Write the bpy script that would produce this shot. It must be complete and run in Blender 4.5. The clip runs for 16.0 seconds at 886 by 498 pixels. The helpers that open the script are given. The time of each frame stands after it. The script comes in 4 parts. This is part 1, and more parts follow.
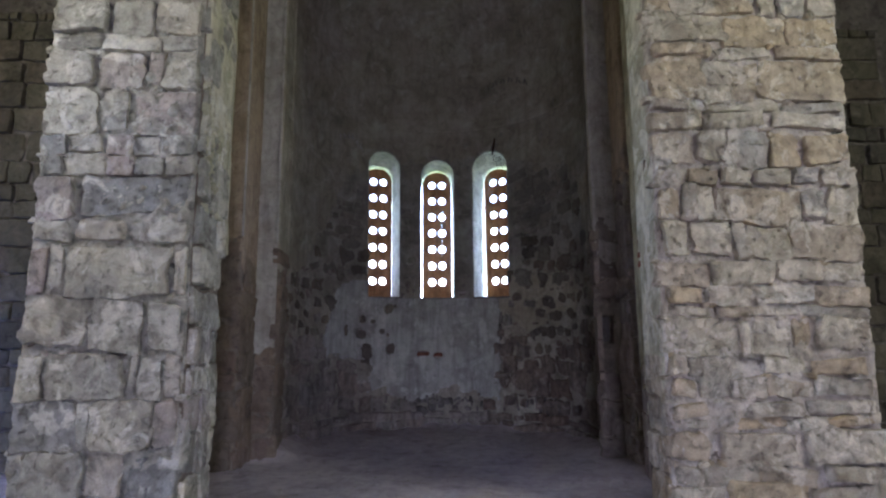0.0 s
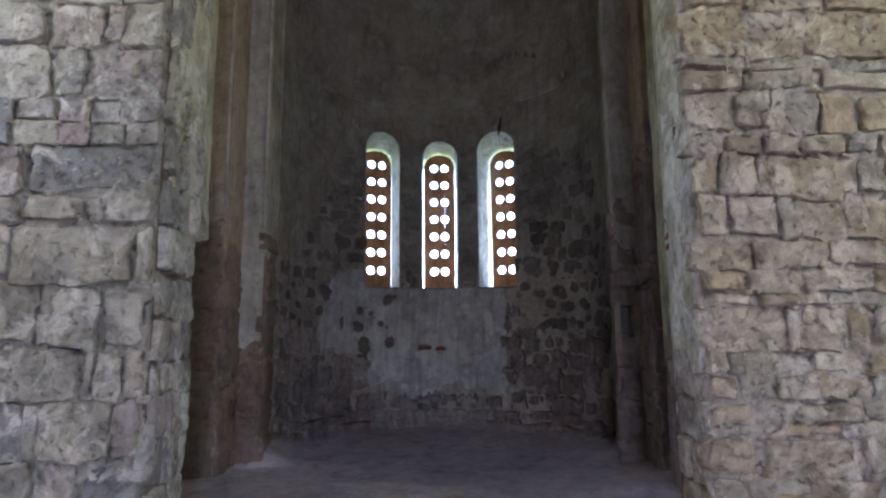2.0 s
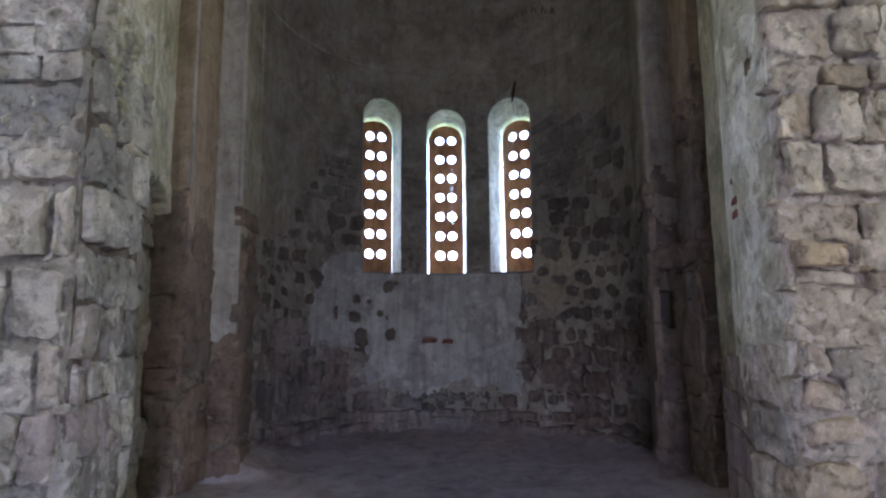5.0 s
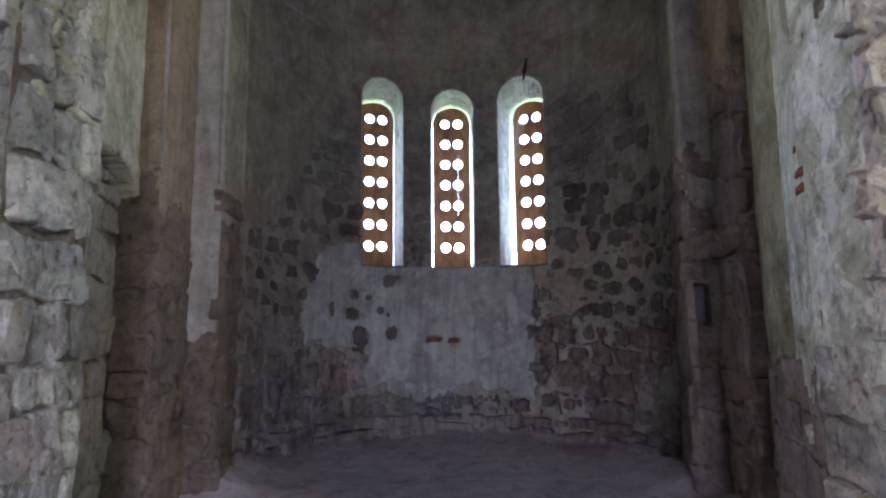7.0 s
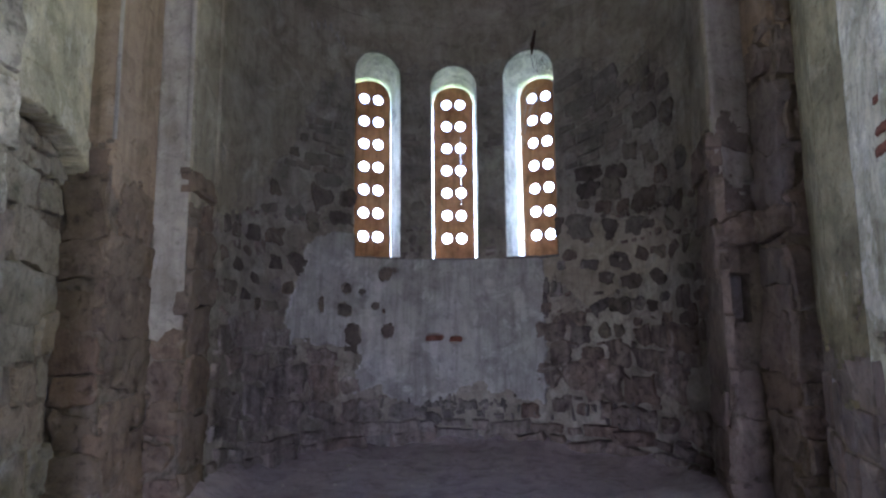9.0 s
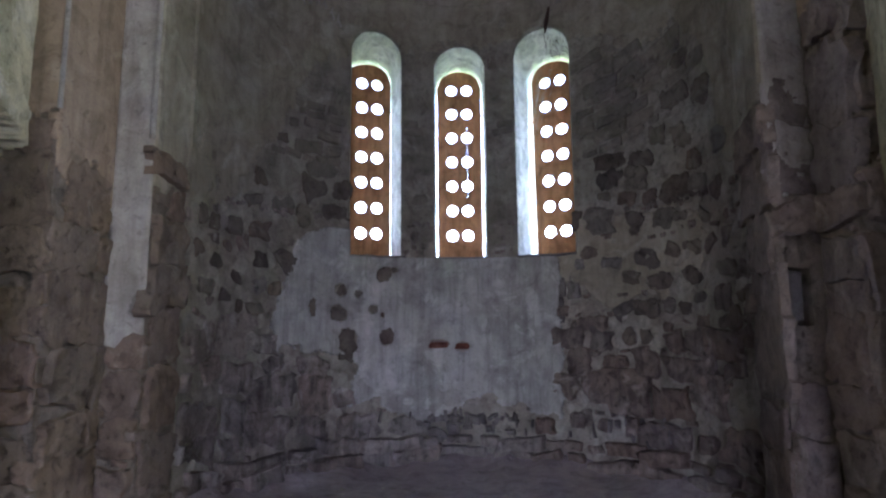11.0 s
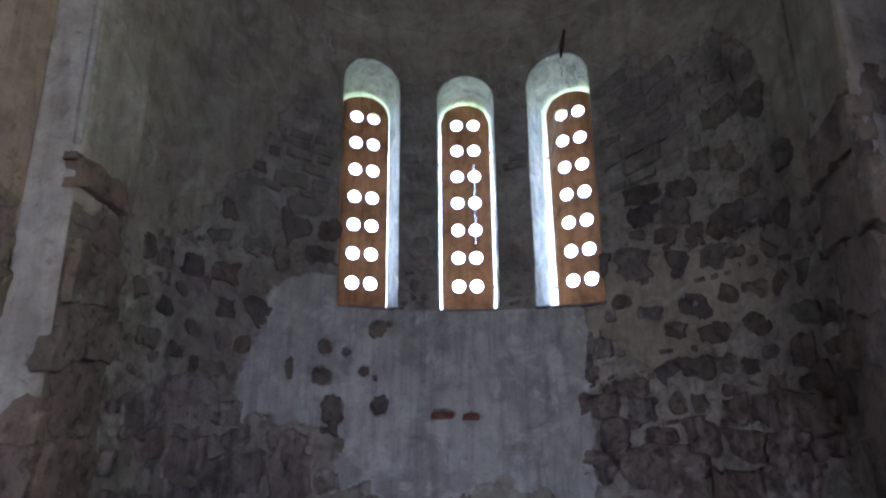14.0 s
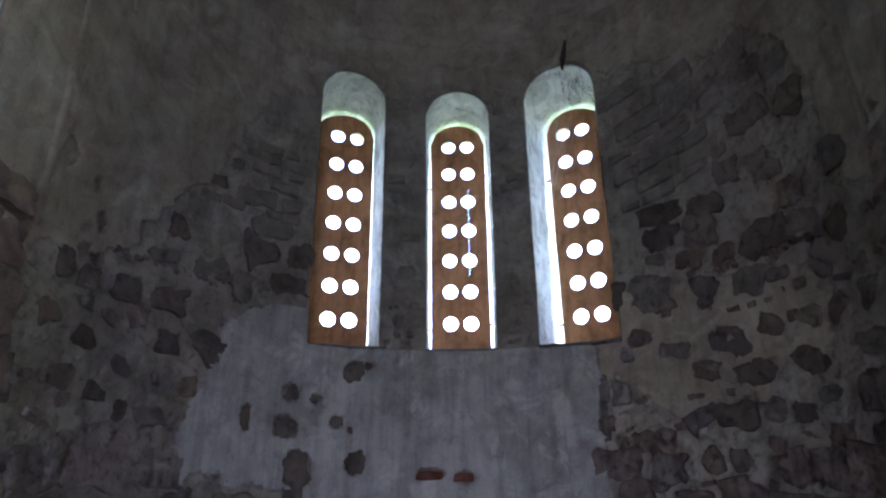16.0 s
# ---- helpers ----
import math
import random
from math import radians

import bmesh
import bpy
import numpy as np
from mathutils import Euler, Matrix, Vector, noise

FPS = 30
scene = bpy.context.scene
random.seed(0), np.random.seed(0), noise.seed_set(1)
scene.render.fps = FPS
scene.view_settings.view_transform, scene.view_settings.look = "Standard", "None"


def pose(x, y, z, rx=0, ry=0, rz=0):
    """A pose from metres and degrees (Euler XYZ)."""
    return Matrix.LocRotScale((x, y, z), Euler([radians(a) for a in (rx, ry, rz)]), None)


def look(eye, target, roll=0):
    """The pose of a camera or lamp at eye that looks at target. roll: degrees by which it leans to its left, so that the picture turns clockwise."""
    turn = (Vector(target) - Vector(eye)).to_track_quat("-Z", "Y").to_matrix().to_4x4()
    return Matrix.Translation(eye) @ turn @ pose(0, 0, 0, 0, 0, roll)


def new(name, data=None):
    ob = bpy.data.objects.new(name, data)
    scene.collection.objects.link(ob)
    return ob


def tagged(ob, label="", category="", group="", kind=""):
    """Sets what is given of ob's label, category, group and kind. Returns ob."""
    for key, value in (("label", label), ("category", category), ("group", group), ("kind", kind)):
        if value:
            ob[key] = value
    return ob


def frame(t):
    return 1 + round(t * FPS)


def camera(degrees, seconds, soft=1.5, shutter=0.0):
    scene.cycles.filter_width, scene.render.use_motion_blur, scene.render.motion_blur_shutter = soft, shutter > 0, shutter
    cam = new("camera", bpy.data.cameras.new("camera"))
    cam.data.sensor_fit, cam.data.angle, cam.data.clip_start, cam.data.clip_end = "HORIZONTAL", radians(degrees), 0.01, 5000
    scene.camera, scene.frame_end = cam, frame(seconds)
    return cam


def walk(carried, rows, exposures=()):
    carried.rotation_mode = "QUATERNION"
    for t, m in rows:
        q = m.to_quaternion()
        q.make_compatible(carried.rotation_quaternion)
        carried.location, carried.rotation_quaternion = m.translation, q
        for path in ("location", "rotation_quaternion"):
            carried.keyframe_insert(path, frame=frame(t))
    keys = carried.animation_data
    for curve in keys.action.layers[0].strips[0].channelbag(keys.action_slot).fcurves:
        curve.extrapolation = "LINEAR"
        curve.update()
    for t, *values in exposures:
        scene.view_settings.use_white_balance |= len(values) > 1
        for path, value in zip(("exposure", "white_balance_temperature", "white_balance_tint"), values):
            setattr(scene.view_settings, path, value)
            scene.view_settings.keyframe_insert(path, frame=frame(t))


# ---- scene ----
cam = camera(72.9, 16.0, soft=2.3)
METRES, EYE, TILT, LEAN, TURN = 6.2, 1.55, 0.0, 0.0, -2.9
ROWS = [
    (0.0, 0.0, 0.0, 0.0, 0.06, 9.1, 0.35),
    (0.5, 0.0003, 0.0309, -0.0021, 0.1, 8.98, 0.39),
    (1.0, 0.0042, 0.0614, 0.0009, 0.22, 8.81, 0.38),
    (1.5, 0.0051, 0.0909, -0.0002, 0.38, 8.65, 0.41),
    (2.0, 0.0036, 0.123, 0.0, 0.47, 8.48, 0.42),
    (2.5, 0.0028, 0.1539, 0.0011, 0.51, 8.31, 0.42),
    (3.0, 0.0063, 0.192, -0.0027, 0.62, 8.16, 0.46),
    (3.5, 0.0094, 0.224, -0.0019, 0.81, 7.98, 0.46),
    (4.0, 0.0067, 0.2587, -0.0031, 0.9, 7.85, 0.46),
    (4.5, 0.0016, 0.2873, -0.0005, 0.97, 7.76, 0.44),
    (7.0, -0.0003, 0.4366, 0.0011, 1.7, 7.47, 0.47),
    (7.5, 0.0017, 0.4701, -0.0017, 1.82, 7.46, 0.46),
    (8.0, 0.0047, 0.4987, 0.0012, 2.0, 7.45, 0.47),
    (8.5, 0.0071, 0.5273, 0.0006, 2.17, 7.48, 0.47),
    (9.0, 0.0072, 0.5585, -0.0023, 2.29, 7.37, 0.5),
    (11.5, -0.002, 0.707, -0.0086, 2.88, 8.82, 0.48),
    (12.0, -0.0035, 0.7325, -0.0121, 3.18, 9.94, 0.48),
    (12.5, 0.0001, 0.7657, -0.0138, 3.36, 11.13, 0.48),
    (13.0, 0.0033, 0.7933, -0.0149, 3.5, 12.4, 0.51),
    (13.5, 0.0016, 0.8271, -0.0189, 3.48, 13.76, 0.52),
    (14.0, -0.0036, 0.8588, -0.0186, 3.37, 15.06, 0.52),
    (14.5, -0.0007, 0.8929, -0.0217, 3.42, 16.38, 0.56),
    (15.0, 0.007, 0.9274, -0.0231, 3.61, 17.76, 0.56),
    (15.5, 0.0084, 0.9582, -0.0233, 3.54, 19.08, 0.54),
    (16.0, 0.0057, 0.9938, -0.0212, 3.4, 20.34, 0.55),
]
walk(cam, [(t, pose(0, 0, EYE, TILT, LEAN, TURN) @ pose(METRES * x, METRES * y, METRES * z, 90 + pitch, roll, yaw)) for t, x, y, z, yaw, pitch, roll in ROWS], exposures=[(0.0, 4.1, 5450, 28), (4.5, 4.25, 5450, 28), (9.0, 4.7, 5400, 28), (12.5, 4.75, 5350, 27), (16.0, 4.5, 5250, 27)])

# ---- world and light ----
world = bpy.data.worlds.new("sky")
scene.world = world
world.use_nodes = True
wn = world.node_tree.nodes
sky = wn.new("ShaderNodeTexSky")
sky.sky_type, sky.sun_disc, sky.sun_elevation, sky.sun_rotation = "NISHITA", False, radians(50), radians(200)
wn["Background"].inputs["Strength"].default_value = 0.15
world.node_tree.links.new(sky.outputs["Color"], wn["Background"].inputs["Color"])
sun = new("sun", bpy.data.lights.new("sun", "SUN"))
sun.data.energy, sun.data.angle, sun.data.color = 3.0, radians(0.6), (1.0, 0.95, 0.86)
sun.matrix_world = look((14, 8, 22), (0, 8, 0))


def opening_light(name, eye, target, w, h, watts, colour):
    """Daylight that enters by an opening of the nave."""
    lamp = new(name, bpy.data.lights.new(name, "AREA"))
    lamp.data.shape, lamp.data.size, lamp.data.size_y = "RECTANGLE", w, h
    lamp.data.energy, lamp.data.color = watts, colour
    lamp.matrix_world = look(eye, target)
    return lamp


opening_light("west_door_light", (0.4, -6.95, 1.8), (0.4, 6, 0.8), 2.4, 3.2, 11, (0.97, 0.86, 1.0))
opening_light("north_window_light", (-6.95, 3.7, 5.2), (3.2, 5.6, 3.0), 1.8, 2.2, 10.5, (1.0, 0.91, 0.50))
opening_light("south_window_light", (7.95, 1.2, 5.2), (-2.4, 6.2, 3.0), 1.8, 2.2, 16, (1.0, 0.98, 0.55))
opening_light("north_aisle_light", (-7.0, 6.6, 1.3), (-5.2, 7.8, 0.8), 0.5, 1.0, 2.2, (0.20, 0.40, 1.0))

# sky light in the openings of the three apse windows
for x, y, turn in ((-0.80, 11.92, -19), (0.50, 12.16, 1), (1.84, 11.86, 28)):
    opening_light("apse_window_light", (x, y, 3.5), (x - math.sin(radians(turn)), y - math.cos(radians(turn)), 3.45), 0.6, 2.1, 2.1, (0.78, 0.93, 1.0))


# ---- materials ----
def nodes_of(name):
    m = bpy.data.materials.new(name)
    m.use_nodes = True
    t = m.node_tree
    return m, t, t.nodes["Principled BSDF"]


def ramp(t, source, stops):
    r = t.nodes.new("ShaderNodeValToRGB")
    while len(r.color_ramp.elements) < len(stops):
        r.color_ramp.elements.new(0.5)
    for e, (p, c) in zip(r.color_ramp.elements, stops):
        e.position, e.color = p, (*c, 1)
    t.links.new(source, r.inputs[0])
    return r.outputs[0]


def mix(t, kind, factor, a, b):
    n = t.nodes.new("ShaderNodeMix")
    n.data_type, n.blend_type = "RGBA", kind
    n.clamp_factor = True
    for socket, value in ((n.inputs[0], factor), (n.inputs[6], a), (n.inputs[7], b)):
        if isinstance(value, bpy.types.NodeSocket):
            t.links.new(value, socket)
        else:
            socket.default_value = (*value, 1) if isinstance(value, tuple) else value
    return n.outputs[2]


def noise_of(t, scale, detail=6, rough=0.6, stretch=(1, 1, 1), warp=0.0, own=False):
    """Noise in metres; own: each piece has a grain of its own."""
    co = t.nodes.new("ShaderNodeTexCoord")
    mp = t.nodes.new("ShaderNodeMapping")
    mp.inputs["Scale"].default_value = stretch
    n = t.nodes.new("ShaderNodeTexNoise")
    n.inputs["Scale"].default_value, n.inputs["Detail"].default_value = scale, detail
    n.inputs["Roughness"].default_value, n.inputs["Distortion"].default_value = rough, warp
    t.links.new(co.outputs["Object"], mp.inputs[0])
    if own:
        info, far = t.nodes.new("ShaderNodeObjectInfo"), t.nodes.new("ShaderNodeVectorMath")
        far.operation = "SCALE"
        far.inputs[0].default_value = (37, 61, 83)
        t.links.new(info.outputs["Random"], far.inputs["Scale"])
        t.links.new(far.outputs[0], mp.inputs["Location"])
    t.links.new(mp.outputs[0], n.inputs["Vector"])
    return n.outputs["Fac"]


def bump(t, bsdf, layers):
    """Relief from several heights: (source, metres)."""
    last = None
    for source, depth in layers:
        b = t.nodes.new("ShaderNodeBump")
        b.inputs["Strength"].default_value, b.inputs["Distance"].default_value = 1.0, depth
        t.links.new(source, b.inputs["Height"])
        if last:
            t.links.new(last, b.inputs["Normal"])
        last = b.outputs["Normal"]
    t.links.new(last, bsdf.inputs["Normal"])


def masonry(name, tones, stain, pale, rough=0.92, relief=0.015, pale_at=(0.55, 0.66), stain_at=(0.5, 0.7), pits=0.55, streaks=0.2, contrast=1.0, spots=0.0):
    """Old masonry: tones between pieces, broad stains, streaks, pale lime patches, pits, grain and relief."""
    m, t, bsdf = nodes_of(name)
    info = t.nodes.new("ShaderNodeObjectInfo")
    tones = tones * 2 if len(tones) == 1 else tones
    n = len(tones)
    base = ramp(t, info.outputs["Random"], [(i / max(1, n - 1), c) for i, c in enumerate(tones)])
    broad, mid, fine = noise_of(t, 1.7, 5, warp=0.4), noise_of(t, 4.5, 10, 0.62, warp=0.9, own=True), noise_of(t, 48, 8, 0.72)
    grit, pit = noise_of(t, 190, 4, 0.65), noise_of(t, 15, 7, 0.66, warp=0.5, own=True)
    smear = noise_of(t, 2.6, 10, 0.64, warp=0.7)
    streak = noise_of(t, 1.0, 6, 0.6, stretch=(11, 11, 1.3), warp=0.3)
    c = mix(t, "MIX", ramp(t, broad, [(stain_at[0], (0, 0, 0)), (stain_at[1], (0.8, 0.8, 0.8))]), base, stain)
    c = mix(t, "MIX", ramp(t, smear, [(pale_at[0], (0, 0, 0)), (pale_at[1], (0.65, 0.65, 0.65))]), c, pale)
    if spots:
        lichen = noise_of(t, 3.3, 9, 0.66, warp=0.4, own=True)
        c = mix(t, "MIX", ramp(t, lichen, [(0.56, (0, 0, 0)), (0.61, (spots, spots, spots))]), c, stain)
    c = mix(t, "MULTIPLY", streaks, c, ramp(t, streak, [(0.34, (0.45, 0.43, 0.42)), (0.52, (1, 1, 1)), (0.72, (1.2, 1.19, 1.17))]))
    c = mix(t, "MULTIPLY", pits * contrast, c, ramp(t, pit, [(0.34, (0.34, 0.32, 0.31)), (0.42, (1, 1, 1)), (0.64, (1.15, 1.14, 1.12))]))
    c = mix(t, "MULTIPLY", 0.75 * contrast, c, ramp(t, mid, [(0.32, (0.5, 0.49, 0.48)), (0.5, (1, 1, 1)), (0.68, (1.3, 1.29, 1.27))]))
    c = mix(t, "MULTIPLY", 0.4 * contrast, c, ramp(t, fine, [(0.3, (0.6, 0.59, 0.58)), (0.66, (1.3, 1.3, 1.3))]))
    c = mix(t, "MULTIPLY", 0.25 * contrast, c, ramp(t, grit, [(0.35, (0.6, 0.6, 0.6)), (0.65, (1.35, 1.35, 1.35))]))
    t.links.new(c, bsdf.inputs["Base Color"])
    bsdf.inputs["Roughness"].default_value = rough
    bsdf.inputs["Specular IOR Level"].default_value = 0.2
    lumps = noise_of(t, 6, 6, 0.6, warp=0.4, own=True)
    bump(t, bsdf, [(lumps, relief), (ramp(t, pit, [(0.30, (0, 0, 0)), (0.46, (1, 1, 1))]), relief * 0.4), (fine, relief * 0.3), (grit, relief * 0.06)])
    return m


M_PIER = masonry("pale limestone", [(0.46, 0.44, 0.36), (0.36, 0.35, 0.315), (0.53, 0.505, 0.43), (0.265, 0.27, 0.268), (0.42, 0.40, 0.33), (0.38, 0.33, 0.315), (0.30, 0.295, 0.27), (0.54, 0.52, 0.46)], (0.19, 0.185, 0.17), (0.62, 0.60, 0.55), pale_at=(0.54, 0.58), relief=0.028, spots=0.6)
M_PIER_R = masonry("ochre limestone", [(0.46, 0.42, 0.335), (0.43, 0.39, 0.33), (0.52, 0.47, 0.385), (0.34, 0.325, 0.30), (0.47, 0.375, 0.25), (0.43, 0.375, 0.32)], (0.25, 0.215, 0.17), (0.62, 0.57, 0.49), pale_at=(0.53, 0.57), relief=0.045, spots=0.5)
M_MORTAR = masonry("lime mortar", [(0.40, 0.385, 0.345)], (0.23, 0.22, 0.20), (0.56, 0.54, 0.49), relief=0.055, pale_at=(0.52, 0.58))
M_MORTAR_R = masonry("pink lime mortar", [(0.50, 0.45, 0.40)], (0.34, 0.30, 0.26), (0.62, 0.57, 0.52), relief=0.055, pale_at=(0.52, 0.58))
M_RUBBLE = masonry("dark rubble stone", [(0.115, 0.098, 0.083), (0.185, 0.155, 0.125), (0.13, 0.116, 0.104), (0.175, 0.128, 0.10), (0.15, 0.14, 0.13), (0.21, 0.185, 0.155), (0.10, 0.09, 0.086), (0.165, 0.142, 0.117)], (0.09, 0.078, 0.068), (0.25, 0.23, 0.20), pale_at=(0.56, 0.66), relief=0.03, contrast=0.85)
M_BROWN = masonry("brown building stone", [(0.183, 0.136, 0.108), (0.211, 0.164, 0.129), (0.164, 0.136, 0.115), (0.195, 0.142, 0.119)], (0.101, 0.08, 0.067), (0.273, 0.23, 0.199), relief=0.03, contrast=0.9, pale_at=(0.57, 0.64))
M_FLAG = masonry("grey-brown flagstone", [(0.20, 0.18, 0.15), (0.25, 0.225, 0.19), (0.22, 0.20, 0.175), (0.18, 0.165, 0.145)], (0.12, 0.108, 0.095), (0.31, 0.29, 0.25), relief=0.02, contrast=0.7)
M_LOWER = masonry("lime-washed rubble stone", [(0.255, 0.223, 0.204), (0.293, 0.255, 0.234), (0.212, 0.189, 0.177), (0.246, 0.2, 0.177), (0.242, 0.225, 0.217), (0.315, 0.281, 0.259)], (0.123, 0.109, 0.102), (0.408, 0.383, 0.361), relief=0.05, streaks=0.6, contrast=0.95, pale_at=(0.56, 0.62))
M_LOWER_S = masonry("brown weathered rubble stone", [(0.205, 0.168, 0.148), (0.235, 0.19, 0.165), (0.17, 0.142, 0.13), (0.20, 0.15, 0.125), (0.19, 0.17, 0.16)], (0.10, 0.085, 0.077), (0.33, 0.295, 0.27), relief=0.05, streaks=0.6, contrast=0.95, pale_at=(0.58, 0.66))
M_SOOT_SHADE = masonry("sooty stone and socket shade", [(0.13, 0.12, 0.118), (0.18, 0.165, 0.16), (0.22, 0.20, 0.195)], (0.07, 0.065, 0.065), (0.26, 0.245, 0.24))
M_MORTAR_B = masonry("brown earth mortar", [(0.23, 0.195, 0.165)], (0.14, 0.115, 0.098), (0.33, 0.29, 0.25), relief=0.05, contrast=0.9)
# aisle stone: the dimness of the aisles is painted into these tones
M_AISLE_SHADED = masonry("aisle stone darkened for shade", [(0.085, 0.08, 0.058), (0.11, 0.10, 0.075), (0.07, 0.066, 0.055), (0.10, 0.085, 0.065)], (0.04, 0.038, 0.03), (0.15, 0.14, 0.11))
M_WEB = masonry("dusty cobweb", [(0.5, 0.5, 0.46)], (0.4, 0.4, 0.37), (0.6, 0.6, 0.57), relief=0.001)
M_APSE = masonry("old grey plaster", [(0.35, 0.32, 0.26)], (0.215, 0.19, 0.148), (0.43, 0.405, 0.345), relief=0.012, stain_at=(0.40, 0.66), pits=0.3, streaks=0.25, contrast=0.7, spots=0.25)
M_APSE_MORTAR = masonry("weathered wall mortar", [(0.325, 0.305, 0.262)], (0.19, 0.172, 0.147), (0.42, 0.40, 0.355), relief=0.03, stain_at=(0.42, 0.66), contrast=0.75)
M_PLASTER_G = masonry("olive stained plaster", [(0.255, 0.235, 0.155)], (0.13, 0.118, 0.075), (0.37, 0.355, 0.265), relief=0.012, stain_at=(0.42, 0.60), contrast=0.9, spots=0.4)
M_BROWN_S = masonry("dark brown building stone", [(0.19, 0.15, 0.13), (0.22, 0.18, 0.155), (0.17, 0.145, 0.14), (0.20, 0.155, 0.14)], (0.105, 0.09, 0.08), (0.30, 0.265, 0.24), relief=0.018, contrast=0.85)
M_RENDER = masonry("pale cement render", [(0.40, 0.40, 0.392)], (0.25, 0.246, 0.238), (0.50, 0.50, 0.498), relief=0.010, stain_at=(0.44, 0.64), pits=0.5, streaks=0.45, contrast=0.6, spots=0.25, pale_at=(0.53, 0.59))
M_PLASTER = masonry("cream lime plaster", [(0.56, 0.535, 0.42)], (0.35, 0.335, 0.235), (0.70, 0.69, 0.62), relief=0.014, contrast=0.8, stain_at=(0.46, 0.60), pale_at=(0.54, 0.60), spots=0.35)
M_PILASTER = masonry("worn grey plaster moulding", [(0.36, 0.34, 0.32)], (0.25, 0.22, 0.195), (0.43, 0.415, 0.395), relief=0.012, streaks=0.4, contrast=0.7)
M_PILASTER_B = masonry("brown stained plaster", [(0.30, 0.235, 0.18)], (0.19, 0.145, 0.11), (0.37, 0.31, 0.255), relief=0.012, streaks=0.4, contrast=0.7)
M_PLASTER_S = masonry("mottled greenish lime plaster", [(0.51, 0.50, 0.41)], (0.29, 0.278, 0.20), (0.66, 0.655, 0.59), relief=0.014, contrast=0.9, stain_at=(0.44, 0.58), pale_at=(0.52, 0.57), spots=0.5)
M_REVEAL = masonry("whitewashed window plaster", [(0.76, 0.77, 0.72)], (0.50, 0.54, 0.42), (0.86, 0.87, 0.83), relief=0.018, stain_at=(0.45, 0.7), pits=0.5, contrast=0.9)
M_FLOOR = masonry("trodden earth floor", [(0.40, 0.355, 0.37)], (0.27, 0.235, 0.245), (0.49, 0.44, 0.455), relief=0.018, streaks=0.0, contrast=0.7)
M_NAVE = masonry("nave wall stone", [(0.15, 0.135, 0.12)], (0.09, 0.08, 0.07), (0.20, 0.185, 0.17), relief=0.06)
M_WOOD = masonry("varnished pine board", [(0.42, 0.205, 0.09), (0.46, 0.225, 0.10), (0.39, 0.19, 0.085)], (0.29, 0.13, 0.06), (0.50, 0.27, 0.13), rough=0.55, relief=0.002, pits=0.15, streaks=0.6)
M_IRON = masonry("dry dark wood", [(0.08, 0.05, 0.04)], (0.05, 0.03, 0.025), (0.14, 0.08, 0.05), relief=0.003)
M_RECESS = masonry("green stained rubble", [(0.281, 0.265, 0.218), (0.242, 0.226, 0.195), (0.296, 0.269, 0.226), (0.296, 0.242, 0.203)], (0.156, 0.156, 0.121), (0.374, 0.359, 0.312))
M_BRICK = masonry("old red brick", [(0.15, 0.064, 0.045), (0.18, 0.075, 0.053)], (0.09, 0.045, 0.038), (0.225, 0.135, 0.105), relief=0.012)
M_GRASS = masonry("grass", [(0.09, 0.15, 0.035)], (0.06, 0.11, 0.03), (0.13, 0.18, 0.05))


# ---- building helpers ----
def mesh_of(name, verts, faces, material, smooth=True, sharp=0):
    me = bpy.data.meshes.new(name)
    me.from_pydata(verts, [], faces)
    me.materials.append(material)
    if smooth:
        me.shade_smooth()
    if sharp:
        me.set_sharp_from_angle(angle=radians(sharp))
    me.update()
    return me


def part(name, me, parent, label=""):
    ob = new(name, me)
    ob.parent = parent
    return tagged(ob, label) if label else ob


def from_bm(name, bm, material, smooth=False):
    bmesh.ops.recalc_face_normals(bm, faces=bm.faces)
    me = bpy.data.meshes.new(name)
    bm.to_mesh(me)
    bm.free()
    me.materials.append(material)
    if smooth:
        me.shade_smooth()
    return me


def rough_at(p, size, amount):
    """Unevenness of an old wall face at a place."""
    return amount * (noise.noise(p * (1 / size)) + 0.5 * noise.noise(p * (2.7 / size)) + 0.25 * noise.noise(p * (7 / size)))


def sheet(surface, u0, u1, v0, v1, step, amount, thick, size=0.35, shape=None, drift=0.0):
    """An uneven wall sheet with thickness over surface(u, v, out) -> place; out is the way off the wall."""
    nu, nv = max(1, round((u1 - u0) / step)), max(1, round((v1 - v0) / step))
    verts, faces = [], []
    for j in range(nv + 1):
        for i in range(nu + 1):
            u, v = u0 + (u1 - u0) * i / nu, v0 + (v1 - v0) * j / nv
            o = rough_at(surface(u, v, 0), size, amount)
            if drift:
                o += drift * noise.noise(surface(u, v, 0) * 2.2)
            verts.append(surface(u, v, shape(o, v) if shape else o))
    k = nu + 1
    for j in range(nv):
        for i in range(nu):
            a = j * k + i
            faces.append((a, a + 1, a + 1 + k, a + k))
    rim = [i for i in range(k)] + [j * k + nu for j in range(1, nv + 1)] + [nv * k + i for i in range(nu - 1, -1, -1)] + [j * k for j in range(nv - 1, 0, -1)]
    back = len(verts)
    for r in rim:
        j, i = divmod(r, k)
        verts.append(surface(u0 + (u1 - u0) * i / nu, v0 + (v1 - v0) * j / nv, -thick))
    n = len(rim)
    for q in range(n):
        faces.append((rim[q], back + q, back + (q + 1) % n, rim[(q + 1) % n]))
    return verts, faces


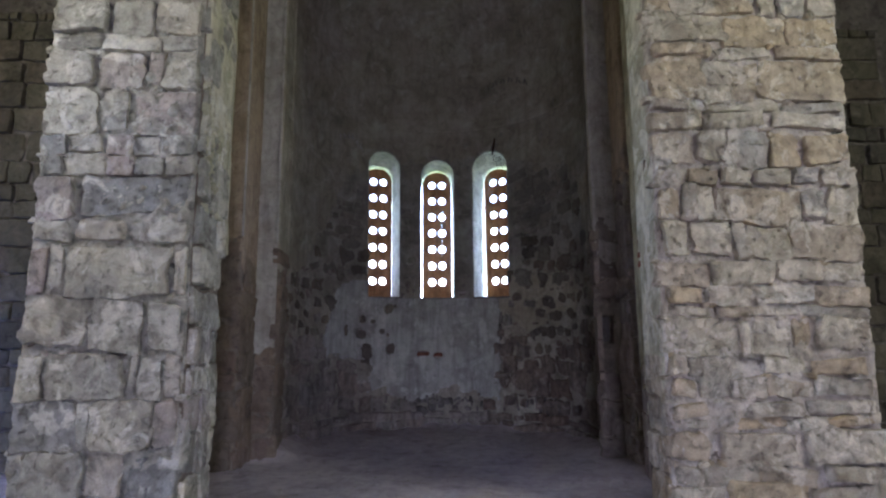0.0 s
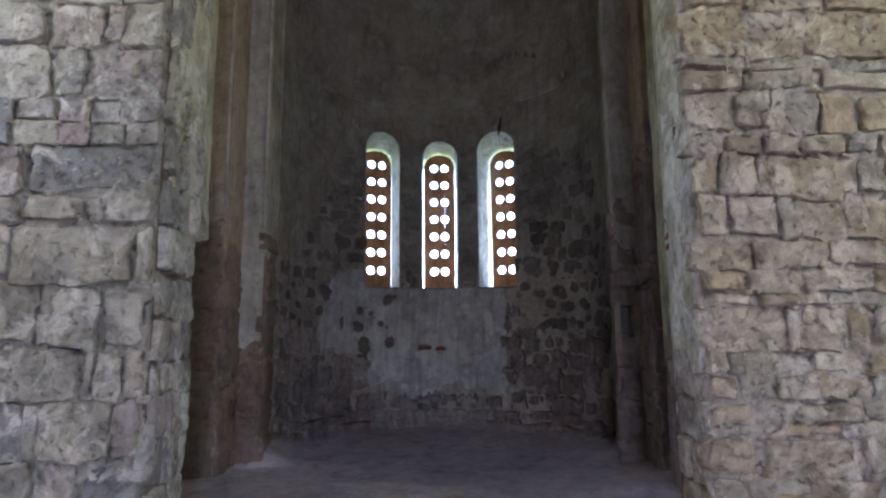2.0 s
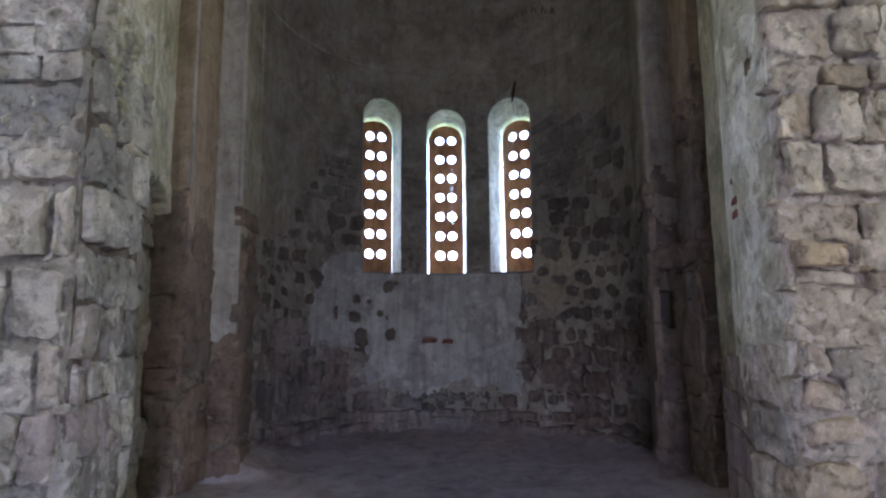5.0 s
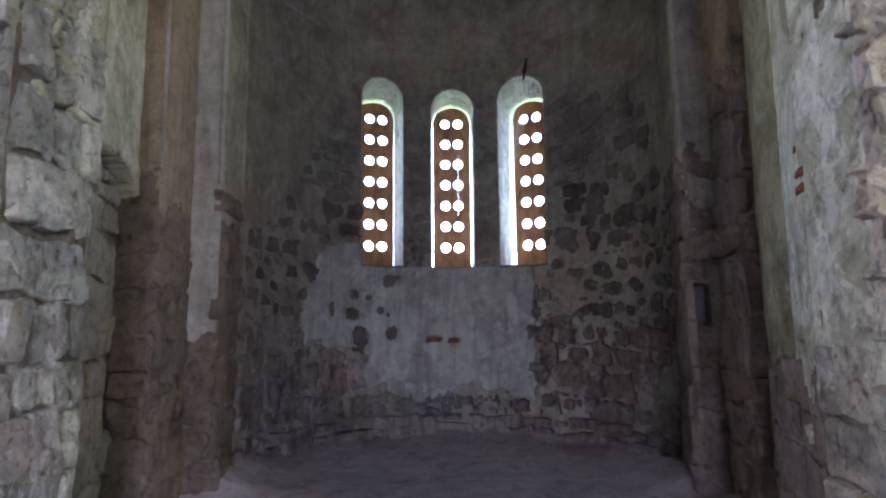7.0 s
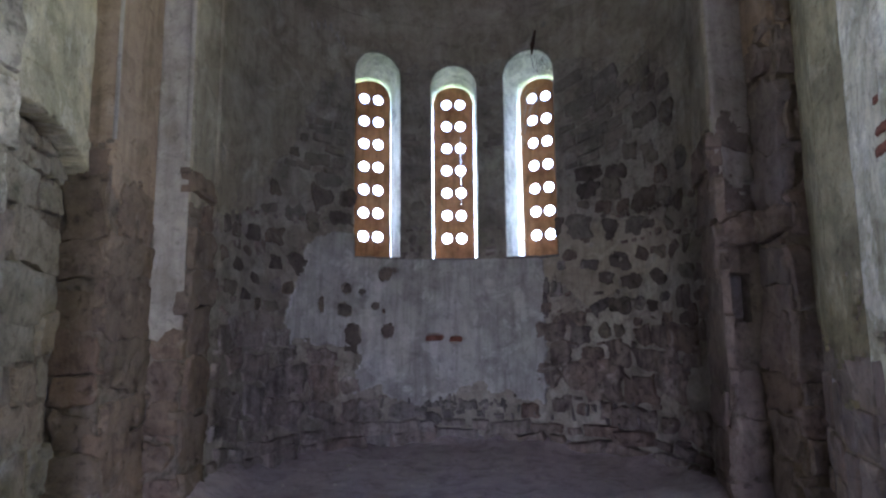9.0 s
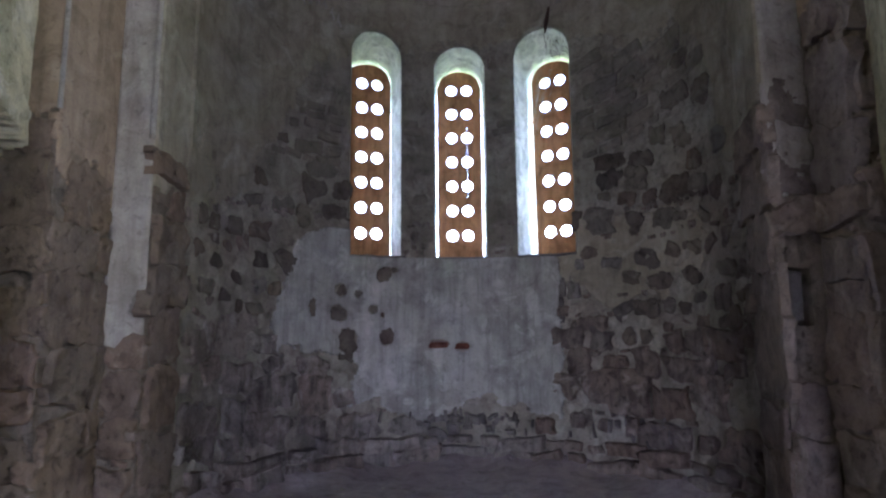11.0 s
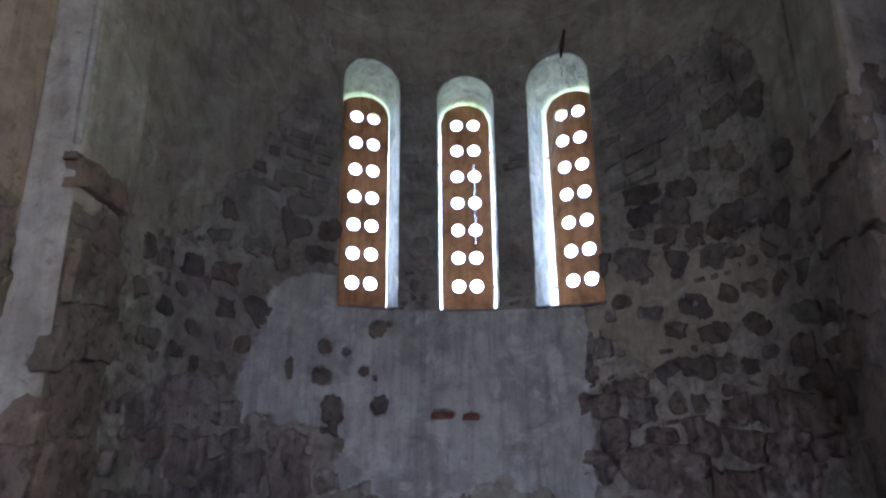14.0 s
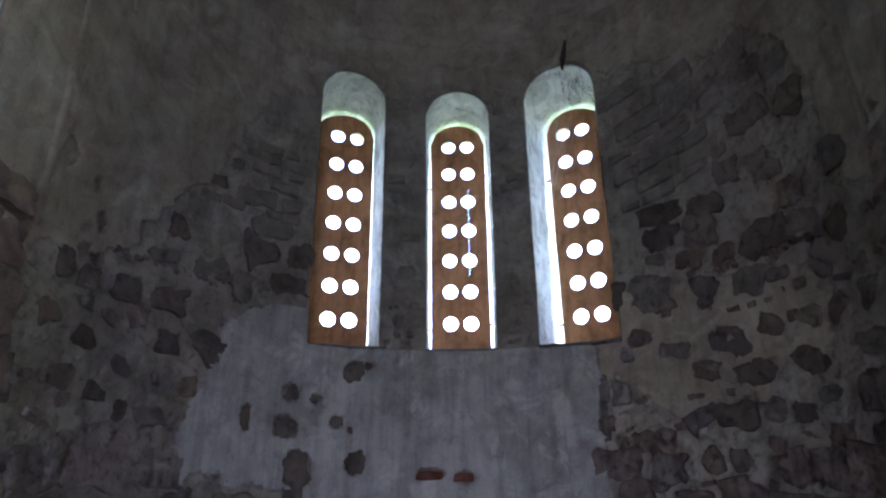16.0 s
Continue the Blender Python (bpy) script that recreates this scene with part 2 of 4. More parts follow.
def stone(rng, surface, u, v, w, h, proud, sink=0.06, side=7, ragged=0.1, bevel=0.009, turn=0.0, flat=0.5, blunt=(0.01, 0.10)):
    """One hewn or rubble stone on a wall: four uneven sides, broken corners, a worn edge and a rough face."""
    seed = Vector((rng.uniform(0, 90), rng.uniform(0, 90), rng.uniform(0, 90)))
    j = ragged * min(w, h)
    quad = [Vector((sx * w / 2 + rng.uniform(-j, j) * 0.7, sy * h / 2 + rng.uniform(-j, j) * 0.7)) for sx, sy in ((-1, -1), (1, -1), (1, 1), (-1, 1))]
    cut = min(w, h) * rng.uniform(*blunt) * (1 + 3 * ragged)
    line = []
    for a, b in zip(quad, quad[1:] + quad[:1]):
        e = b - a
        f = min(0.35, cut / max(0.01, e.length))
        for k in range(side):
            t = f + (1 - 2 * f) * k / (side - 1)
            p = a + e * t
            q = Vector((p.x * 9, p.y * 9, 0)) + seed
            r = q * 2.9
            line.append(p + Vector((noise.noise(q) + 0.5 * noise.noise(r), noise.noise(q + Vector((5, 9, 2))) + 0.5 * noise.noise(r + Vector((5, 9, 2))))) * j * 0.8)
    ct, st = math.cos(turn), math.sin(turn)
    n, verts, faces, rings = len(line), [], [], []
    tilt_u, tilt_v = flat * rng.uniform(-0.7, 0.7), flat * rng.uniform(-0.7, 0.7)
    bevel = min(bevel, 0.2 * min(w, h))
    small = min(w, h) / 2
    for inset, out in ((0, -sink), (0, proud * 0.55), (bevel / small, proud * 0.95), (0.34, proud), (0.68, proud)):
        ring = []
        for p in line:
            x, y = p.x * (1 - inset), p.y * (1 - inset)
            o = out
            if out > 0:
                q = seed + Vector((x * 7, y * 7, 3))
                o += proud * (tilt_u * x / w + tilt_v * y / h) + flat * min(0.026, 0.5 * proud) * (noise.noise(q) + 0.7 * noise.noise(q * 2.6) + 0.4 * noise.noise(q * 6.1))
            ring.append(len(verts))
            verts.append(surface(u + x * ct - y * st, v + x * st + y * ct, o))
        rings.append(ring)
    for a, b in zip(rings, rings[1:]):
        for k in range(n):
            faces.append((a[k], a[(k + 1) % n], b[(k + 1) % n], b[k]))
    verts.append(surface(u, v, proud * (1 + 0.2 * flat * rng.uniform(-1, 1))))
    for k in range(n):
        faces.append((rings[-1][k], rings[-1][(k + 1) % n], len(verts) - 1))
    return verts, faces


def ragged(surface, u0, u1, v0, v1, step, keep, proud, thick, amount=0.006, size=0.4):
    """A coat of plaster over part of a wall, with a broken edge where keep(u, v) ends."""
    nu, nv = round((u1 - u0) / step), round((v1 - v0) / step)
    at, verts, faces, edges = {}, [], [], {}

    def corner(i, j, back):
        key = (i, j, back)
        if key not in at:
            u, v = u0 + (u1 - u0) * i / nu, v0 + (v1 - v0) * j / nv
            p = surface(u, v, 0)
            jit = 0.3 * step
            du, dv = jit * noise.noise(p * 31), jit * noise.noise(p * 31 + Vector((7, 3, 1)))
            if i in (0, nu):
                du = 0
            if j in (0, nv):
                dv = 0
            at[key] = len(verts)
            verts.append(surface(u + du, v + dv, -thick if back else (proud(u, v) if callable(proud) else proud) + rough_at(p, size, amount)))
        return at[key]

    for j in range(nv):
        for i in range(nu):
            u, v = u0 + (u1 - u0) * (i + 0.5) / nu, v0 + (v1 - v0) * (j + 0.5) / nv
            p = surface(u, v, 0)
            if keep(u, v, 0.5 * noise.noise(p * 3.1) + 0.3 * noise.noise(p * 8) + 0.2 * noise.noise(p * 21)):
                ring = [(i, j), (i + 1, j), (i + 1, j + 1), (i, j + 1)]
                faces.append(tuple(corner(*c, 0) for c in ring))
                for a, b in zip(ring, ring[1:] + ring[:1]):
                    if (b, a) in edges:
                        del edges[(b, a)]
                    else:
                        edges[(a, b)] = 1
    for a, b in edges:
        faces.append((corner(*b, 0), corner(*a, 0), corner(*a, 1), corner(*b, 1)))
    return verts, faces


def lay(rng, surface, parent, courses, u0, v0, material, proud=(0.02, 0.05), joint=0.02, keep=None, name="stone", jumble=0.0, chips=0.0, **how):
    """Stones in courses: (height, [widths]) from the bottom up; a negative width is left as mortar. jumble: how far they lie out of line."""
    v = v0
    for height, widths in courses:
        u = u0
        for w in widths:
            if w > 0:
                big = 1 + jumble * rng.uniform(-3.0, 1.5)
                cu, cv = u + w / 2 + jumble * w * rng.uniform(-0.5, 0.5), v + height / 2 + jumble * height * rng.uniform(-1.2, 1.2) + rng.uniform(-0.006, 0.006)
                sw, sh = max(0.04, (w - joint) * big), max(0.035, (height - joint) * big)
                if keep is None or keep(cu, cv, sw, sh):
                    vs, fs = stone(rng, surface, cu, cv, sw, sh, rng.uniform(*proud), turn=rng.uniform(-1, 1) * (0.03 + 1.2 * jumble), **how)
                    part(name, mesh_of(name, vs, fs, material(cu) if callable(material) else material, sharp=38), parent)
                if chips and rng.random() < chips:
                    cw, ch = rng.uniform(0.05, 0.13), rng.uniform(0.03, 0.06)
                    pu, pv = u + w * rng.choice((0, rng.random())), v + height * rng.choice((0, 1))
                    if keep is None or keep(pu, pv, cw, ch):
                        vs, fs = stone(rng, surface, pu, pv, cw, ch, rng.uniform(*proud) * 0.9, side=3, ragged=0.2, turn=rng.uniform(-0.4, 0.4))
                        part(name, mesh_of(name, vs, fs, material(cu) if callable(material) else material, sharp=38), parent)
            u += abs(w)
        v += height


def random_courses(rng, width, height, low, high, wide):
    """Course heights between low and high, stone widths wide[0] to wide[1] times the height."""
    out, v = [], 0.0
    while v < height - low * 0.5:
        h = min(rng.uniform(low, high), height - v)
        row, u = [], 0.0
        while u < width - 0.02:
            w = h * rng.uniform(*wide)
            if width - u - w < h * wide[0] * 0.6:
                w = width - u
            row.append(w)
            u += w
        out.append((h, row))
        v += h
    return out


def plane(origin, along, off):
    """A flat upright wall face: u runs along, v up, out along off."""
    o, a, n = Vector(origin), Vector(along).normalized(), Vector(off).normalized()
    return lambda u, v, out: o + a * u + Vector((0, 0, v)) + n * out


# ---- structure ----
AXIS, APSE_Y, R, SPRING, TOP = 0.44, 9.18, 2.36, 7.0, 10.2


def apse(u, v, out):
    """The apse's inner face: u in metres of arc from the middle, to the south positive; v up."""
    a, r, z = u / R, R - out, v
    if v > SPRING:
        e = (v - SPRING) / R
        r, z = (R - out) * math.cos(e), SPRING + (R - out) * math.sin(e)
    return Vector((AXIS + r * math.sin(a), APSE_Y + r * math.cos(a), z))


def ground(u, v, out):
    """Earth, heaped a little against the apse wall."""
    gap = R - math.hypot(u - AXIS, max(0.0, v - APSE_Y))
    heap = 0.0
    if v > 8.6 and gap > -0.5:
        p = Vector((u, v, 0))
        heap = 0.20 * math.exp(-max(0.0, gap) / 0.28) * (0.65 + 0.7 * noise.noise(p * 1.3) + 0.5 * noise.noise(p * 4))
    return Vector((u, v, out + heap))


def box_object(name, lo, hi, material, label, category, kind="structure"):
    bm = bmesh.new()
    bmesh.ops.create_cube(bm, size=1, matrix=Matrix.LocRotScale([(a + b) / 2 for a, b in zip(lo, hi)], None, [b - a for a, b in zip(lo, hi)]))
    return tagged(new(name, from_bm(name, bm, material)), label, category, kind=kind)


vs, fs = sheet(ground, -8, 9, -8, 12.4, 0.085, 0.03, 0.3, 0.45)
tagged(new("floor", mesh_of("floor", vs, fs, M_FLOOR)), "trodden earth floor with dust and grit", "floor", kind="structure")
vs, fs = sheet(lambda u, v, out: Vector((u, v, out)), -400, 400, -400, 400, 40, 0.0, 0.5)
outside = tagged(new("ground", mesh_of("ground", [v - Vector((0, 0, 0.4)) for v in vs], fs, M_GRASS)), "sunlit grass around the church", "ground", kind="structure")

# apse wall with three openings; the side openings are cut a little askew
WINDOWS = [(-25.0, -19.0, 0.66, 5.30), (1.0, 1.0, 0.66, 5.20), (26.5, 28.0, 0.72, 5.32)]
SILL, DEPTH = 2.44, 0.5


def plaster_edge(u):
    """Height at which the upper plaster of the apse breaks off."""
    line = [(-3.8, 2.85), (-3.46, 2.75), (-3.1, 2.8), (-2.76, 2.99), (-2.52, 3.45), (-2.2, 3.96), (-1.88, 4.59), (-1.34, 4.98), (-0.65, 5.12), (0.38, 5.22), (0.8, 5.24), (1.53, 5.0), (1.93, 4.9), (2.81, 4.66), (3.2, 4.3), (3.38, 3.6), (3.5, 3.0), (3.8, 2.8)]
    for (a, x), (b, y) in zip(line, line[1:]):
        if a <= u <= b:
            return x + (y - x) * (u - a) / (b - a)
    return 3.0


def apse_solid():
    ang = math.pi / 2
    nu, nv = 220, 170
    verts, faces = [], []
    for layer in (0, 1):
        for j in range(nv + 1):
            for i in range(nu + 1):
                u, v = R * ang * (2 * i / nu - 1), -0.2 + (SPRING + 0.2) * j / nv
                p = apse(u, v, 0)
                verts.append(apse(u, v, (rough_at(p, 0.16, 0.022 if v < plaster_edge(u) - 0.1 else 0.002) if v > 1.5 else rough_at(p, 0.13, 0.018) - 0.008) if layer == 0 else -0.95))
    k, m = nu + 1, (nu + 1) * (nv + 1)
    for j in range(nv):
        for i in range(nu):
            a = j * k + i
            faces.append((a, a + k, a + k + 1, a + 1))
            faces.append((m + a, m + a + 1, m + a + k + 1, m + a + k))
    for i in range(nu):
        t = nv * k + i
        faces.append((i, i + 1, m + i + 1, m + i))
        faces.append((t, m + t, m + t + 1, t + 1))
    for j in range(nv):
        a, b = j * k, j * k + nu
        faces.append((a, m + a, m + a + k, a + k))
        faces.append((b, b + k, m + b + k, m + b))
    return new("wall_apse", mesh_of("wall_apse", verts, faces, M_APSE_MORTAR, smooth=False))


def window_outline(w, top, sill, steps=14):
    r = w / 2
    pts = [(-r, sill), (r, sill)]
    return pts + [(r * math.cos(math.pi * k / steps), top - r + r * math.sin(math.pi * k / steps)) for k in range(steps + 1)]


def window_frame_of(deg, turn):
    """Turns window coordinates (across, up, outwards from the wall's inner face) into the world."""
    a, b = radians(deg), radians(turn)
    o = Vector((AXIS + R * math.sin(a), APSE_Y + R * math.cos(a), 0))
    across, outward = Vector((math.cos(b), -math.sin(b), 0)), Vector((math.sin(b), math.cos(b), 0))
    return lambda x, z, d: o + across * x + Vector((0, 0, z)) + outward * d


def prism(to_world, pts, d0, d1):
    bm = bmesh.new()
    a = [bm.verts.new(to_world(x, z, d0)) for x, z in pts]
    b = [bm.verts.new(to_world(x, z, d1)) for x, z in pts]
    n = len(pts)
    bm.faces.new(a)
    bm.faces.new(b[::-1])
    for k in range(n):
        bm.faces.new((a[k], b[k], b[(k + 1) % n], a[(k + 1) % n]))
    return bm


wall_apse = apse_solid()
for deg, turn, w, top in WINDOWS:
    cutter = new("cutter", from_bm("cutter", prism(window_frame_of(deg, turn), window_outline(w, top, SILL), -0.4, 1.6), M_REVEAL))
    cut = wall_apse.modifiers.new("opening", "BOOLEAN")
    cut.object, cut.operation, cut.solver = cutter, "DIFFERENCE", "EXACT"
    done = bpy.data.meshes.new_from_object(wall_apse.evaluated_get(bpy.context.evaluated_depsgraph_get()))
    wall_apse.modifiers.clear()
    wall_apse.data = done
    bpy.data.objects.remove(cutter)
tagged(wall_apse, "curved apse wall of mortar and rubble stone", "wall", kind="structure")


def reveal(deg, turn, w, top):
    """Whitewashed lining of a window opening, uneven, from the inner face to past the board."""
    to_world, r = window_frame_of(deg, turn), w / 2
    line = [(r, SILL + (top - r - SILL) * k / 30) for k in range(30)] + [(r * math.cos(math.pi * k / 24), top - r + r * math.sin(math.pi * k / 24)) for k in range(25)]
    line += [(-r, top - r - (top - r - SILL) * k / 30) for k in range(1, 31)]
    verts, faces, nd = [], [], 16
    skew = math.tan(radians(deg - turn))
    for k, (x, z) in enumerate(line):
        nx, nz = (-math.copysign(1, x), 0) if z < top - r else (-x / r, -(z - top + r) / r)
        for q in range(nd + 1):
            start = 0.012 - x * skew - 0.5 * x * x / R
            d = start + (0.93 - start) * q / nd
            p = to_world(x, z, d)
            lift = 0.006 + abs(rough_at(p, 0.12, 0.010))
            fall = (top - 5.135) * min(1.0, max(0.0, d / 0.5)) * max(0.0, (z - 4.4) / (top - 4.4))
            verts.append(to_world(x + nx * lift, z + nz * lift - fall, d))
    for k in range(len(line) - 1):
        for q in range(nd):
            a = k * (nd + 1) + q
            faces.append((a, a + 1, a + nd + 2, a + nd + 1))
    return tagged(new("trim_window", mesh_of("trim_window", verts, faces, M_REVEAL)), "whitewashed plaster lining of a round-headed window", "window reveal", kind="structure")


for spec in WINDOWS:
    reveal(*spec)

# half dome above it
verts, faces, nu, nv = [], [], 64, 24
for j in range(nv + 1):
    for i in range(nu + 1):
        a, e = math.pi * (i / nu - 0.5), math.pi / 2 * j / nv
        rr = R
        verts.append(Vector((AXIS + rr * math.sin(a) * math.cos(e), APSE_Y + rr * math.cos(a) * math.cos(e), SPRING + R * math.sin(e))))
for j in range(nv):
    for i in range(nu):
        a = j * (nu + 1) + i
        faces.append((a, a + 1, a + nu + 2, a + nu + 1))
dome = tagged(new("ceiling_apse", mesh_of("ceiling_apse", verts, faces, M_APSE)), "half dome of stained grey plaster over the apse", "ceiling", kind="structure")
thick = dome.modifiers.new("thickness", "SOLIDIFY")
thick.thickness, thick.offset = 0.3, -1

# wall round the mouth of the half dome
bm = bmesh.new()
rows = []
for k in range(33):
    a = math.pi * k / 32
    c, q = math.cos(a), math.sin(a)
    reach = min(2.62 / max(1e-6, abs(c)), (TOP - SPRING) / max(1e-6, q))
    rows.append([bm.verts.new((AXIS + d * c, y, SPRING + d * q)) for d, y in ((R + 0.004, 9.10), (reach, 9.10), (reach, 9.45), (R + 0.004, 9.45))])
for p, q in zip(rows, rows[1:]):
    for k in range(4):
        bm.faces.new((p[k], p[(k + 1) % 4], q[(k + 1) % 4], q[k]))
tagged(new("wall_arch", from_bm("wall_arch", bm, M_APSE)), "plastered wall round the mouth of the half dome", "wall", kind="structure")

# side walls of the bay before the apse: bent lines from the nave to the apse
LEFT = [(-2.15, 5.90), (-2.14, 6.68), (-2.34, 6.70), (-2.64, 7.99), (-2.27, 7.99), (-2.24, 8.62), (-1.94, 8.62), (-1.93, 9.18)]
RIGHT = [(2.40, 5.66), (2.46, 6.3), (2.68, 6.85), (2.79, 7.33), (3.12, 8.0), (2.94, 8.0), (2.97, 8.50), (2.62, 8.46), (2.80, 9.18)]


def upright(name, pts, material, label):
    """A wall mass over a bent plan line."""
    bm = bmesh.new()
    low = [bm.verts.new((x, y, -0.2)) for x, y in pts]
    high = [bm.verts.new((x, y, TOP)) for x, y in pts]
    n = len(pts)
    for k in range(n):
        bm.faces.new((low[k], low[(k + 1) % n], high[(k + 1) % n], high[k]))
    bm.faces.new(high)
    bm.faces.new(low[::-1])
    return tagged(new(name, from_bm(name, bm, material)), label, "wall", kind="structure")


wall_north = upright("wall_north", LEFT + [(-3.2, 9.18), (-3.2, 8.4), (-3.60, 8.1), (-3.62, 5.90)], M_MORTAR_B, "stone pier and plastered side wall beside the apse")
wall_south = upright("wall_south", RIGHT + [(4.0, 9.18), (4.0, 8.4), (4.36, 8.1), (4.40, 5.66)], M_MORTAR_B, "stone pier and plastered side wall beside the apse")

# a dark socket in the south pilaster
cutter = new("cutter", from_bm("cutter", prism(lambda x, z, d: Vector((x, 8.35 + d, z)), [(2.69, 1.55), (2.87, 1.55), (2.87, 1.96), (2.69, 1.97)], 0, 0.30), M_MORTAR_B))
cut = wall_south.modifiers.new("socket", "BOOLEAN")
cut.object, cut.operation, cut.solver = cutter, "DIFFERENCE", "EXACT"
done = bpy.data.meshes.new_from_object(wall_south.evaluated_get(bpy.context.evaluated_depsgraph_get()))
wall_south.modifiers.clear()
wall_south.data = done
bpy.data.objects.remove(cutter)

# nave shell, out of the picture but for the ends of the aisles
aisle_n = box_object("wall_north_aisle", (-8, 8.1, -0.2), (-3.22, 8.7, TOP), M_NAVE, "rough stone end wall of the north aisle", "wall")
aisle_s = box_object("wall_south_aisle", (4.02, 8.1, -0.2), (9, 8.7, TOP), M_NAVE, "rough stone end wall of the south aisle", "wall")
box_object("wall_chancel_arch", (-3.2, 8.5, 9.5), (4.0, 9.14, TOP - 0.004), M_NAVE, "stone wall over the apse arch", "wall")
box_object("ceiling", (-8, -8, TOP), (9, 12.6, TOP + 0.3), M_NAVE, "stone vault of the nave", "ceiling")


def pierced_wall(name, lo, hi, axis, holes):
    """A nave wall with openings (from, to, bottom, top) along x (axis 0) or y (axis 1)."""
    bm = bmesh.new()
    cuts = sorted({lo[axis], hi[axis], *(h[0] for h in holes), *(h[1] for h in holes)})
    for a, b in zip(cuts, cuts[1:]):
        spans, low = [], lo[2]
        for h in sorted(holes, key=lambda h: h[2]):
            if h[0] <= a and b <= h[1]:
                spans.append((low, h[2]))
                low = h[3]
        spans.append((low, hi[2]))
        for z0, z1 in spans:
            p, q = list(lo[:2]) + [z0], list(hi[:2]) + [z1]
            p[axis], q[axis] = a, b
            if z1 > z0:
                bmesh.ops.create_cube(bm, size=1, matrix=Matrix.LocRotScale([(i + j) / 2 for i, j in zip(p, q)], None, [j - i for i, j in zip(p, q)]))
    bmesh.ops.remove_doubles(bm, verts=bm.verts, dist=0.001)
    return tagged(new(name, from_bm(name, bm, M_NAVE)), "rough stone wall of the nave with an opening", "wall", kind="structure")


pierced_wall("wall_nave_north", (-7.6, -7.6, -0.2), (-7.05, 8.1, TOP), 1, [(2.75, 4.65, 4.05, 6.35), (6.3, 6.9, 0.75, 1.85)])
pierced_wall("wall_nave_south", (8.05, -7.6, -0.2), (8.6, 8.1, TOP), 1, [(0.25, 2.15, 4.05, 6.35)])
pierced_wall("wall_nave_west", (-7.05, -7.6, -0.2), (8.05, -7.05, TOP), 0, [(-0.85, 1.65, 0.15, 3.45)])


# ---- plaster coats ----
def coat(name, label, made, material):
    return tagged(new(name, mesh_of(name, *made, material)), label, "plaster", kind="structure")


def in_window(u, v, margin):
    for deg, turn, w, top in WINDOWS:
        x, r = u - R * radians(deg), w / 2 + margin
        if abs(x) < r and SILL - margin < v and (v < top - w / 2 or x * x + (v - top + w / 2) ** 2 < r * r):
            return True
    return False


HALF = R * math.pi / 2 - 0.002
SCARS = [(-2.91, 5.55, 0.10), (-3.55, 3.27, 0.11), (-3.3, 3.16, 0.05), (-3.21, 2.94, 0.06), (-2.55, 4.05, 0.05), (-1.62, 4.75, 0.09), (-0.65, 5.55, 0.04), (0.62, 5.48, 0.06), (1.35, 5.62, 0.05), (2.25, 5.35, 0.09), (-2.0, 6.1, 0.04), (2.6, 5.9, 0.05), (1.9, 6.6, 0.05), (-3.3, 4.6, 0.05), (0.1, 6.3, 0.03)]


def upper_plaster(u, v, n):
    if any((1.5 * (u - a)) ** 2 + (v - b) ** 2 < (r * (1 + 1.2 * n)) ** 2 for a, b, r in SCARS):
        return False
    return v + 0.45 * n > plaster_edge(u) and not in_window(u, v, 0.015)


coat("trim_apse_plaster", "stained brown-grey plaster with a broken lower edge", ragged(apse, -HALF, HALF, 2.4, 5.76, 0.019, upper_plaster, 0.016, 0.03, 0.008, 0.5), M_APSE)
coat("trim_dome_plaster", "stained brown-grey plaster rising into the half dome", ragged(apse, -HALF, HALF, 5.76, SPRING + 1.4 * R, 0.06, upper_plaster, 0.016, 0.03, 0.008, 0.5), M_APSE)


PATCH_HOLES = [(-1.82, 1.82, 0.13, 0.33), (-1.50, 1.76, 0.27, 0.20), (-1.47, 2.03, 0.18, 0.17), (-1.25, 1.99, 0.13, 0.10), (-0.93, 2.23, 0.21, 0.20), (-1.06, 1.81, 0.14, 0.12), (-0.94, 1.74, 0.07, 0.08), (-0.90, 1.48, 0.19, 0.22), (-1.36, 1.43, 0.30, 0.33), (-0.80, 2.28, 0.09, 0.08)]


def render_patch(u, v, n):
    m = 0.2 * n
    centre = -0.95 + m < u < 1.22 + 0.5 * m and 0.66 + 0.10 * math.sin(4 * u) + m < v < 2.43
    slip = -1.28 + m < u < -0.7 and 0.80 + m < v < 2.43
    west = -2.30 + 0.48 * max(0, v - 1.85) + m < u < -0.9 and 1.36 + m - 0.1 * (u + 1.8) < v < 2.66 + 0.18 * (u + 1.79) + m
    hole = any(((u - a) / w) ** 2 + ((v - b) / h) ** 2 < 0.2 * (1 + 1.4 * n) for a, b, w, h in PATCH_HOLES + [(0.03, 1.37, 0.2, 0.15), (-0.26, 1.41, 0.28, 0.12)])
    return (centre or slip or west) and not hole and not in_window(u, v, 0.0)


coat("trim_render", "pale grey cement render patched over the rubble below the windows", ragged(apse, -2.6, 1.6, 0.4, 2.74, 0.017, render_patch, 0.034, 0.03, 0.005, 0.4), M_RENDER)


def pale_mortar(u, v, n):
    """Pale mortar left between the stones beside the render."""
    return (u - 2.1) ** 2 / 0.9 + (v - 2.35) ** 2 / 0.22 < 1 + 1.6 * n and not in_window(u, v, 0.0)


coat("trim_mortar", "pale lime mortar round dark rubble stones", ragged(apse, 1.24, 3.3, 1.7, 2.95, 0.02, pale_mortar, 0.012, 0.03, 0.006, 0.25), M_APSE)


